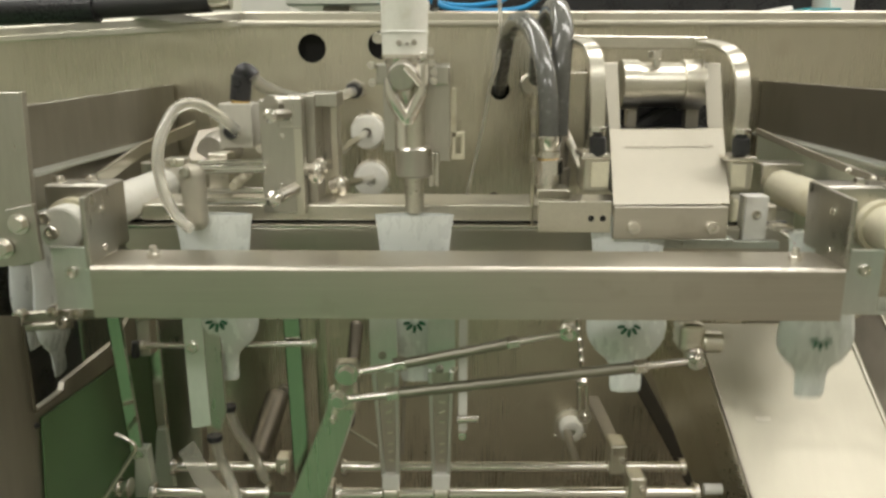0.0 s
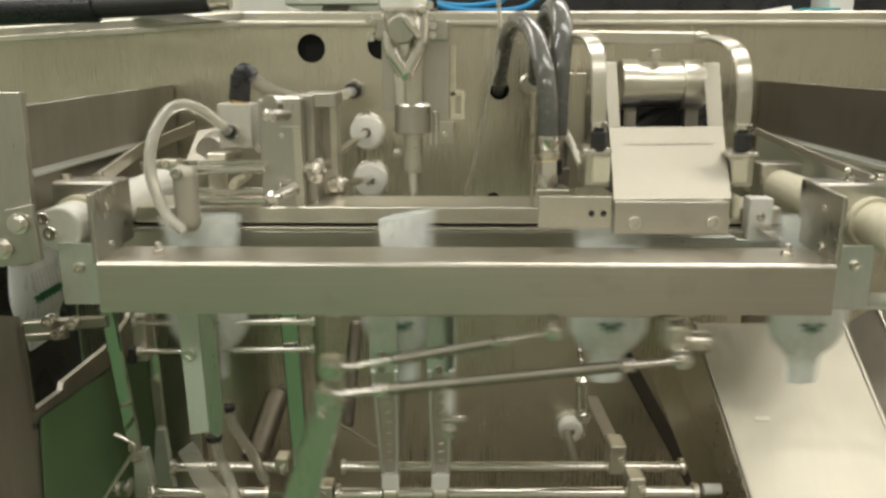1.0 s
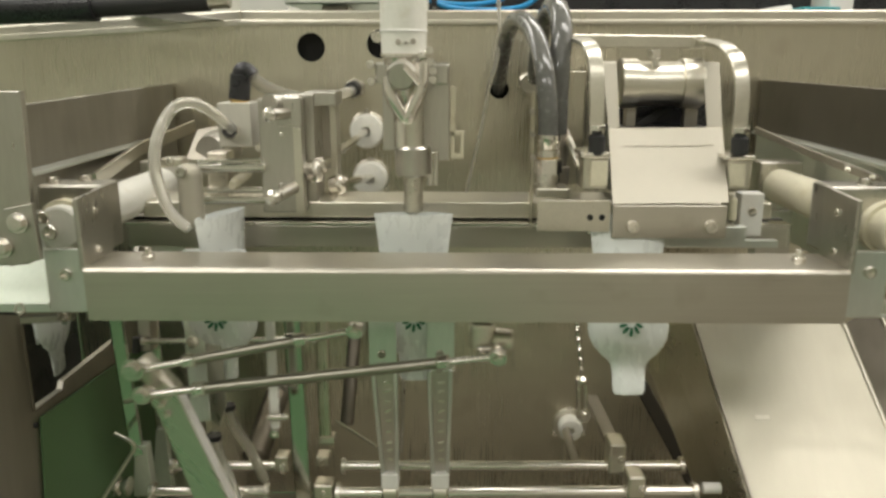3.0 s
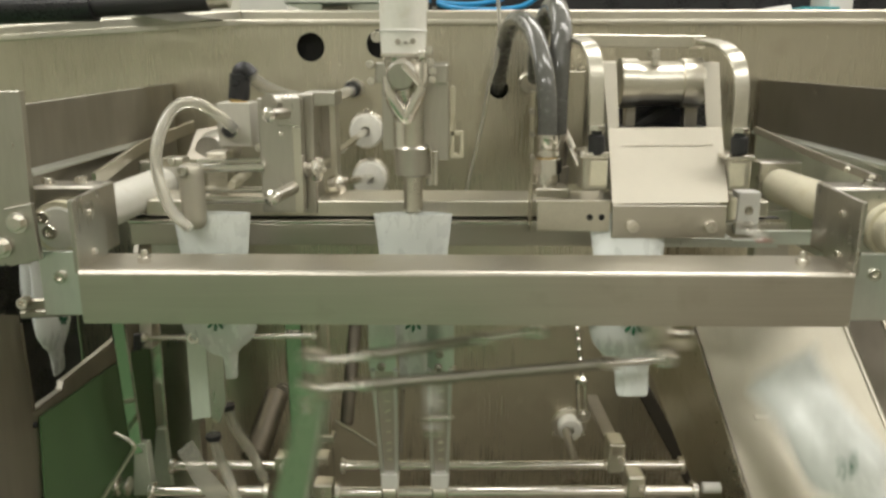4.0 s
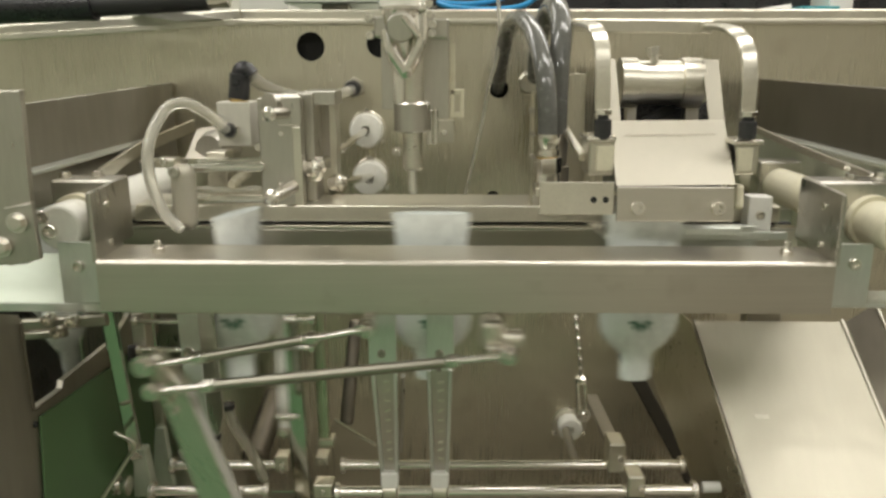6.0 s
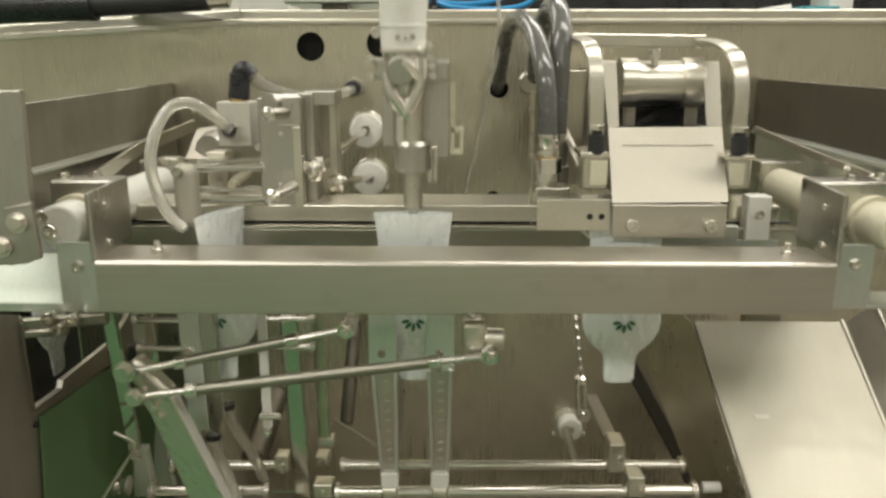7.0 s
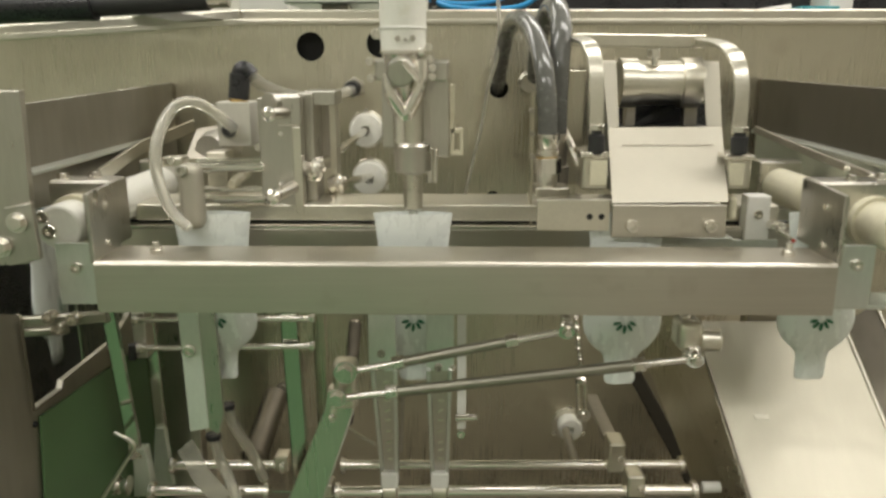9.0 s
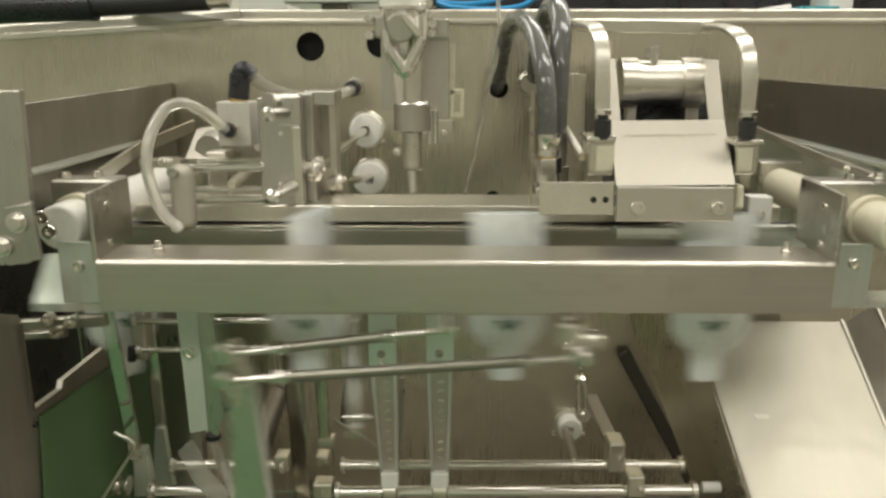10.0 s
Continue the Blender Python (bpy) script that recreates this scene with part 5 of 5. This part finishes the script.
for a, b in (((0.1945, 1.045, 1.2748), (0.1929, 1.045, 1.3083)), ((0.3868, 1.045, 1.2752), (0.3855, 1.045, 1.3056))):
    g = part("grommet", lathe(a, b, [(0, 0.010), (0.1, 0.0115), (0.75, 0.0115), (0.8, 0.008), (1, 0.008)], 20), black_rubber, lift_handle, "black rubber buffer")
    part("buffer_nut", hex_nut(b, (0, 0, 1), 0.012, 0.006), bright, g)
part("side_block", box((0.176, 1.04, 1.226), ((0.2105, 1.04, 1.2724)[0], 1.10, (0.2105, 1.04, 1.2724)[2]), 0.003), steel_cast, lift_handle, "left carrier block")
part("block_shell", box((0.1857, 1.036, 1.2329), ((0.2085, 1.036, 1.2668)[0], 1.0395, (0.2085, 1.036, 1.2668)[2]), 0.001), nylon_aged, lift_handle, "cream plastic cover")
part("side_block", box((0.376, 1.05, 1.2264), ((0.4076, 1.05, 1.2684)[0], 1.10, (0.4076, 1.05, 1.2684)[2]), 0.003), steel_cast, lift_handle, "right carrier block")
part("block_shell", box((0.3773, 1.046, 1.2317), ((0.3974, 1.046, 1.2628)[0], 1.0495, (0.3974, 1.046, 1.2628)[2]), 0.001), nylon_aged, lift_handle, "cream plastic cover")
part("block_cap", box((0.1718, 1.036, 1.2713), ((0.2109, 1.036, 1.279)[0], 1.10, (0.2109, 1.036, 1.279)[2]), 0.002), bright, lift_handle)
part("block_cap", box((0.3695, 1.046, 1.2673), ((0.4117, 1.046, 1.2736)[0], 1.10, (0.4117, 1.046, 1.2736)[2]), 0.002), bright, lift_handle)
part("diagonal_bar", rod((0.1681, 1.18, 1.2964), (0.1797, 1.08, 1.2515), 0.006), steel_cast, sealer, "slim diagonal bar")
part("foot_rail", box((0.2284, 1.075, 1.1381), ((0.4654, 1.075, 1.1489)[0], 1.09, (0.4654, 1.075, 1.1489)[2]), 0.001), alu_pale, sealer)

# hose manifold beside the sealing unit
manifold = thing("hose_manifold", (0.1337, 1.1, 1.224), "steel coolant manifold with two grey hoses", "manifold")
part("block", box((0.1173, 1.08, 1.2093), ((0.165, 1.08, 1.2225)[0], 1.13, (0.165, 1.08, 1.2225)[2]), 0.002), steel_cast, manifold, "small steel block")
part("strip", box((0.1127, 1.1, 1.1571), ((0.1152, 1.1, 1.3561)[0], 1.14, (0.1152, 1.1, 1.3561)[2]), 0.001), steel_v, manifold, "narrow upright strip")
for p in ((0.1112, 1.1, 1.3287), (0.1121, 1.1, 1.297), (0.113, 1.1, 1.2648)):
    part("screw", cap_screw(p, (0, -1, 0), 0.0042, 0.006), dark_steel, manifold)
A1, A2 = (0.1354, 1.1, 1.2191), (0.1345, 1.1, 1.297)
ft = part("fitting", lathe(A1, A2, [(0, 0.014), (0.12, 0.014), (0.13, 0.018), (0.40, 0.018), (0.41, 0.013), (0.6, 0.0135), (0.61, 0.0165), (0.72, 0.0165), (0.73, 0.014), (0.9, 0.0175), (1, 0.0175)], 24), bright, manifold,
          "bright hose fitting")
part("brass_ring", rod((0.1341, 1.1, 1.2616), (0.134, 1.1, 1.2649), 0.0155), brass, ft)
part("hex_union", rod((0.1356, 1.1, 1.2405), (0.1348, 1.1, 1.2633), 0.0205, segments=6), bright, ft, "bright hexagon union nut")
B1, B2 = (0.16, 1.16, 1.2093), (0.1537, 1.16, 1.2914)
part("fitting", lathe(B1, B2, [(0, 0.014), (0.4, 0.018), (0.41, 0.013), (0.72, 0.0165), (1, 0.0175)], 24), dark_steel, manifold, "dull hose fitting")
part("hose", ribbed([(0.1339, 1.1, 1.2922), (0.1324, 1.1, 1.3366), (0.1274, 1.12, 1.3907), (0.1197, 1.2, 1.4396), (0.1052, 1.3, 1.4641), (0.0954, 1.42, 1.4469), (0.0892, 1.5, 1.3875), (0.0896, 1.57, 1.3428)], 0.0145), grey_hose, manifold, "grey ribbed hose")
part("hose", ribbed([(0.1539, 1.16, 1.2864), (0.1536, 1.16, 1.3414), (0.1562, 1.17, 1.3984), (0.1618, 1.2, 1.4478), (0.1615, 1.28, 1.4821), (0.156, 1.36, 1.4689), (0.1548, 1.46, 1.4182), (0.1617, 1.57, 1.3517)], 0.0165), grey_hose, manifold, "grey ribbed hose")
part("hose_ring", lathe((*(0.1507, 1.55, 1.3545)[:1], YB, (0.1507, 1.55, 1.3545)[2]), (*(0.1507, 1.55, 1.3545)[:1], YB - 0.012, (0.1507, 1.55, 1.3545)[2]), [(0, 0.023), (0.6, 0.024), (1, 0.019)]), steel_cast, manifold)
capil = thing("thin_clear_tube", (0.0711, 1.5, 1.3027), "thin clear plastic tube hanging before the back panel", "air tube")
part("tube", hose([(0.0770, 1.45, 1.5453), (0.0834, 1.45, 1.4451), (0.0781, 1.45, 1.3952), (0.0662, 1.46, 1.3546), (0.0560, 1.48, 1.2870), (0.0420, 1.50, 1.2180), (0.0270, 1.52, 1.1480), (0.0185, 1.535, 1.1150)], 0.0036), clear_tube, capil)

# ---- things above the rim ----
sidebar = thing("black_tube", (-0.6001, 1.4, 1.4924), "thick black tube with a grey sleeve across the top", "tube")
part("tube", rod((-0.922, 1.4, 1.4832), (-0.628, 1.4, 1.4925), 0.027), black_plastic_and_shade, sidebar, "glossy black section")
part("sleeve", rod((-0.635, 1.4, 1.4925), (-0.428, 1.4, 1.5036), 0.021), black_rubber, sidebar, "black section")
part("end_cap", rod((-0.428, 1.4, 1.5036), (-0.3922, 1.4, 1.5054), 0.018), steel_cast, sidebar, "ribbed bright end")
duct = thing("cable_duct", (0.472, 1.9, 1.5293), "long black cable duct behind the rim", "cable duct")
part("body", box((-0.0639, 2, 1.507), ((1.1342, 2, 1.5461)[0], 2.12, (1.1284, 2, 1.5857)[2]), 0.01), black_plastic_and_shade, duct)
for k, pts in enumerate(([(-0.0564, 1.85, 1.5338), (-0.0069, 1.85, 1.5164), (0.0842, 1.85, 1.5113), (0.1556, 1.85, 1.5187), (0.1939, 1.85, 1.541)], [(-0.0652, 1.88, 1.5436), (-0.0203, 1.88, 1.5284), (0.0458, 1.88, 1.5258), (0.105, 1.88, 1.5358), (0.131, 1.88, 1.5534)])):
    part("blue_hose", hose(pts, 0.006), blue_hose, duct, "looped bright blue air hose")
part("hose_clip", box((-0.0523, 1.84, 1.5183), ((-0.0393, 1.84, 1.5479)[0], 2.0, (-0.0393, 1.84, 1.5479)[2]), 0.002), black_plastic_and_shade, duct)
teal = thing("teal_tray", (0.8404, 1.85, 1.5156), "small teal plastic tray on the ledge", "tray")
part("tray", box((0.7987, 1.85, 1.5094), ((0.885, 1.85, 1.518)[0], 1.95, (0.885, 1.85, 1.518)[2]), 0.002), teal_plastic, teal)
paper = thing("paper_sheet", (0.744, 1.85, 1.5157), "white paper sheet lying on the ledge", "paper")
part("sheet", prism([(0.6993, 1.85, 1.512), (0.7923, 1.9, 1.5264), (0.7764, 1.85, 1.5132)], (0, 0.08, 0), 0.0004), white_plastic, paper)
for a, b, mat, lab in (((0.8824, 1.9, 1.5009), (0.9392, 1.9, 1.6139), white_plastic, "white plastic box behind the rim"), ((-0.3709, 1.75, 1.5175), (-0.1637, 1.75, 1.5525), alu_pale, "grey equipment ledge behind the rim"),
                       ((-0.6961, 2.6, 1.5219), (-0.5359, 2.6, 1.6959), white_plastic, "white cabinet in the hall behind"), ((-0.413, 2.2, 1.518), (-0.2065, 2.2, 1.5534), dark_steel, "dark equipment box behind the rim")):
    ob = thing("equipment_box", ((a[0] + b[0]) / 2, a[1], 0.0), lab, "equipment", "equipment behind the machine")
    part("body", box(a, (b[0], a[1] + 0.2, b[2]), 0.004), mat, ob)
    part("stand", box(((a[0] + b[0]) / 2 - 0.03, a[1] + 0.05, 0.0), ((a[0] + b[0]) / 2 + 0.03, a[1] + 0.12, a[2] + 0.001), 0.002), dark_steel, ob)
bridge = thing("grey_cover", (-0.5377, 1.5, 1.4806), "wedge-shaped grey cover strip on the rim", "cover")
part("cover", prism([(-0.6284, 1.5, 1.4848), (-0.5369, 1.5, 1.4908), (-0.4441, 1.5, 1.4744), (-0.5195, 1.5, 1.4684)], (0, 0.06, 0), 0.001), alu, bridge)
easel = thing("folding_stand", (-1.5499, 3.2, 1.5505), "small grey folding stand in the hall behind", "stand")
for a, b in (((-1.6, 3.2, 1.5352), (-1.567, 3.2, 1.5811)), ((-1.5397, 3.2, 1.5789), (-1.517, 3.2, 1.5373)), ((-1.4985, 3.2, 1.5788), (-1.4756, 3.2, 1.5373))):
    part("leg", rod((a[0] - 0.0, 3.2, a[2]), b, 0.008), steel_cast, easel)
part("base", box(((-1.6091, 3.2, 1.5352)[0], 3.16, 0), ((-1.4598, 3.2, 1.5351)[0], 3.24, (-1.6091, 3.2, 1.5352)[2]), 0.004), wall_paint, easel)


# ---- what moves ----
PERIOD = 1.3


def beat(t):
    """The machine's own clock, which runs a little unevenly."""
    return t + sum(s * math.exp(-((t - m) / 0.35) ** 2) for m, s in ((1.5, 0.02), (2.05, 0.06), (2.5, 0.02), (4.0, 0.035), (5.5, 0.02), (7.5, 0.02), (8.5, 0.015), (9.0, 0.01)))


def cyclic(table):
    """A smooth cyclic course through values at tenths of a second."""
    def at(t):
        u = (beat(t) % PERIOD) / 0.1
        i = int(math.floor(u))
        s = u - i
        k = len(table)
        p0, p1, p2, p3 = (table[(i + d) % k] for d in (-1, 0, 1, 2))
        m1, m2 = (p2 - p0) / 2, (p3 - p1) / 2
        if (p2 - p1) * (p1 - p0) <= 0:
            m1 = 0
        if (p3 - p2) * (p2 - p1) <= 0:
            m2 = 0
        return (2 * s ** 3 - 3 * s * s + 1) * p1 + (s ** 3 - 2 * s * s + s) * m1 + (3 * s * s - 2 * s ** 3) * p2 + (s ** 3 - s * s) * m2
    return at


shuttle = cyclic([1, 0.97, 0.56, 0.22, 0.04, 0, 0, 0, 0.08, 0.45, 0.93, 1, 1])
opening = cyclic([0.45, 0.97, 1, 0.95, 0.78, 0.08, 0, 0, 0, 0, 0, 0, 0.10])
dipping = cyclic([1, 1, 1, 1, 1, 0.93, 0.29, 0.02, 0, 0, 0, 0.48, 0.92])
lifting = cyclic([0, 0, 0, 0, 0, 0, 0.58, 1, 1, 1, 0.32, 0, 0])
nudging = cyclic([1, 1, 0.9, 0.85, 0.75, 0.35, 0.1, 0.05, 0, -0.1, 0.15, 0.55, 0.9])
TICKS = [k / 20 for k in range(201)]


def moved(ob, course):
    """Key a thing by its rest place and a course of offsets (x, y, z)."""
    base = Vector(ob.location)
    walk(ob, [(t, Matrix.Translation(base + Vector(course(t)))) for t in TICKS])


def dropped(d):
    """How far a pouch has dropped and slid, d seconds after it is let go."""
    marks = [(-0.075, 0.0), (0.0, 0.026), (0.05, 0.065), (0.10, 0.13), (0.14, 0.235), (0.20, 0.33), (0.30, 0.55), (0.40, 0.80), (0.50, 1.0), (0.58, PZT - 0.05)]
    for (t0, s0), (t1, s1) in zip(marks, marks[1:]):
        if d < t1:
            return s0 + (s1 - s0) * max(d - t0, 0.0) / (t1 - t0)
    return marks[-1][1]


def pouch_rows(j):
    """The way of the pouch that comes to the first station at the end of cycle j."""
    rows = []
    for t in TICKS:
        age = beat(t) - PERIOD * j
        n = math.floor(age / PERIOD)
        step = shuttle(t) if (age % PERIOD) > 0.55 else 0.0
        at = n + step
        first = Vector((STATIONS[0] - 0.02, 1.13, PZT - 0.034))
        if age < 0:
            came = min(max((age + 0.13) / 0.07, 0.0), 1.0)
            came = came * came * (3 - 2 * came)
            home = first + Vector((-0.10, 0.10 + 0.012 * (j % 8), 0))
            rows.append((t, pose(*home.lerp(first, came), 0, 0, 93)))
        elif at < 1:
            place = first.lerp(Vector((STATIONS[1], 1.03, PZT)), at)
            rows.append((t, pose(*place, 0, 0, 93 * (1 - at))))
        elif at < 4 and age < 4 * PERIOD - 0.075:
            i = min(int(at), 3)
            s = at - i
            rows.append((t, pose(STATIONS[i] * (1 - s) + STATIONS[i + 1] * s, 1.03, PZT, -21 * opening(t) if i == 3 else 0, 0, 0)))
        else:
            s = dropped(age - 4 * PERIOD)
            slid = max(s - 0.13, 0.0)
            y = 1.04 - 0.10 * min(slid, 0.2) - min(0.5 * max(slid - 0.2, 0.0), 0.36)
            lean = -min(slid / 0.10, 1.0) * 38 - min(max(slid - 0.5, 0.0) / 0.3, 1.0) * 48
            roll = -min(slid / 0.08, 1.0) * 33
            k = min(max(slid - 0.5, 0.0) / 0.3, 1.0)
            rows.append((t, pose(STATIONS[4] - 0.055 * min(slid / 0.1, 1.0) + 0.13 * (j % 4 - 1.5) * k, y - 0.25 * (j % 3) * k, PZT - s, lean, roll * (1 - k), 0)))
    return rows


def mouth_rows(j):
    """The mouth's turn on its pouch, by which it stands open while the grippers take it over."""
    rows = []
    for t in TICKS:
        age = beat(t) - PERIOD * (j + 1)
        phase = age % PERIOD
        turn = 0.0
        if 0 <= age < PERIOD:
            turn = min(max((phase - 0.30) / 0.10, 0.0), 1.0) - min(max((phase - 0.95) / 0.15, 0.0), 1.0)
        rows.append((t, pose(0.012 * turn, 0, 0, 0, 0, 69 * turn * turn * (3 - 2 * turn))))
    return rows


def swing(t):
    """The drive arm's lean in degrees, by the shuttle's place."""
    reach = math.hypot(LOW_NEAR[0] - PIVOT.x, LOW_NEAR[2] - PIVOT.z)
    x = LOW_NEAR[0] + ARM_SPAN * (shuttle(t) - 1) - PIVOT.x
    return math.degrees(math.asin(x / reach))


def arm_point(p, t):
    """Where a point of the drive arm, given for its right-hand end of travel, lies at t."""
    turn = Matrix.Rotation(radians(swing(t) - ARM_LEAN), 3, "Y")
    return PIVOT + turn @ (Vector(p) - PIVOT)


def tie_rows(near, far):
    rows = []
    d0 = Vector(far) - Vector(near)
    for t in TICKS:
        a = arm_point(near, t)
        d = Vector(far) + Vector((STROKE * (shuttle(t) - 1), 0, 0)) - a
        rows.append((t, pose(a.x, near[1], a.z, 0, math.degrees(math.atan2(d0.z, d0.x) - math.atan2(d.z, d.x)), 0)))
    return rows


def motions():
    walk(drive_arm, [(t, pose(*PIVOT, 0, swing(t) - ARM_LEAN, 0)) for t in TICKS])
    walk(upper_tie, tie_rows(UP_NEAR, UP_FAR))
    walk(lower_tie, tie_rows(LOW_NEAR, LOW_FAR))
    for ob in (carriage, slide_plate, transfer_bar):
        moved(ob, lambda t: (STROKE * (shuttle(t) - 1), 0, 0))
    moved(filler, lambda t: (0, 0, FILL_DROP * (1 - dipping(t))))
    hinge = Vector(sealer.location)
    walk(sealer, [(t, pose(*hinge, -8.0 * lifting(t), 0, 0)) for t in TICKS])
    moved(lift_handle, lambda t: (0.006 * lifting(t), -0.008 * lifting(t), 0.021 * lifting(t)))
    moved(gas_slider, lambda t: (0.0115 * nudging(t), 0, 0.002 * nudging(t)))
    base = Vector(lever_frame.location)
    walk(lever_frame, [(t, pose(*base, -5.0 * opening(t), 0, 0)) for t in TICKS])
    moved(front_beam, lambda t: (0, -0.0445 * opening(t), 0))
    moved(rear_beam, lambda t: (0, 0.042 * opening(t), 0))
    for k, ob in enumerate(pouches):
        walk(ob, pouch_rows(k - 4))
        for piece in ob.children:
            if piece.name.startswith("mouth"):
                walk(piece, mouth_rows(k - 4))


motions()
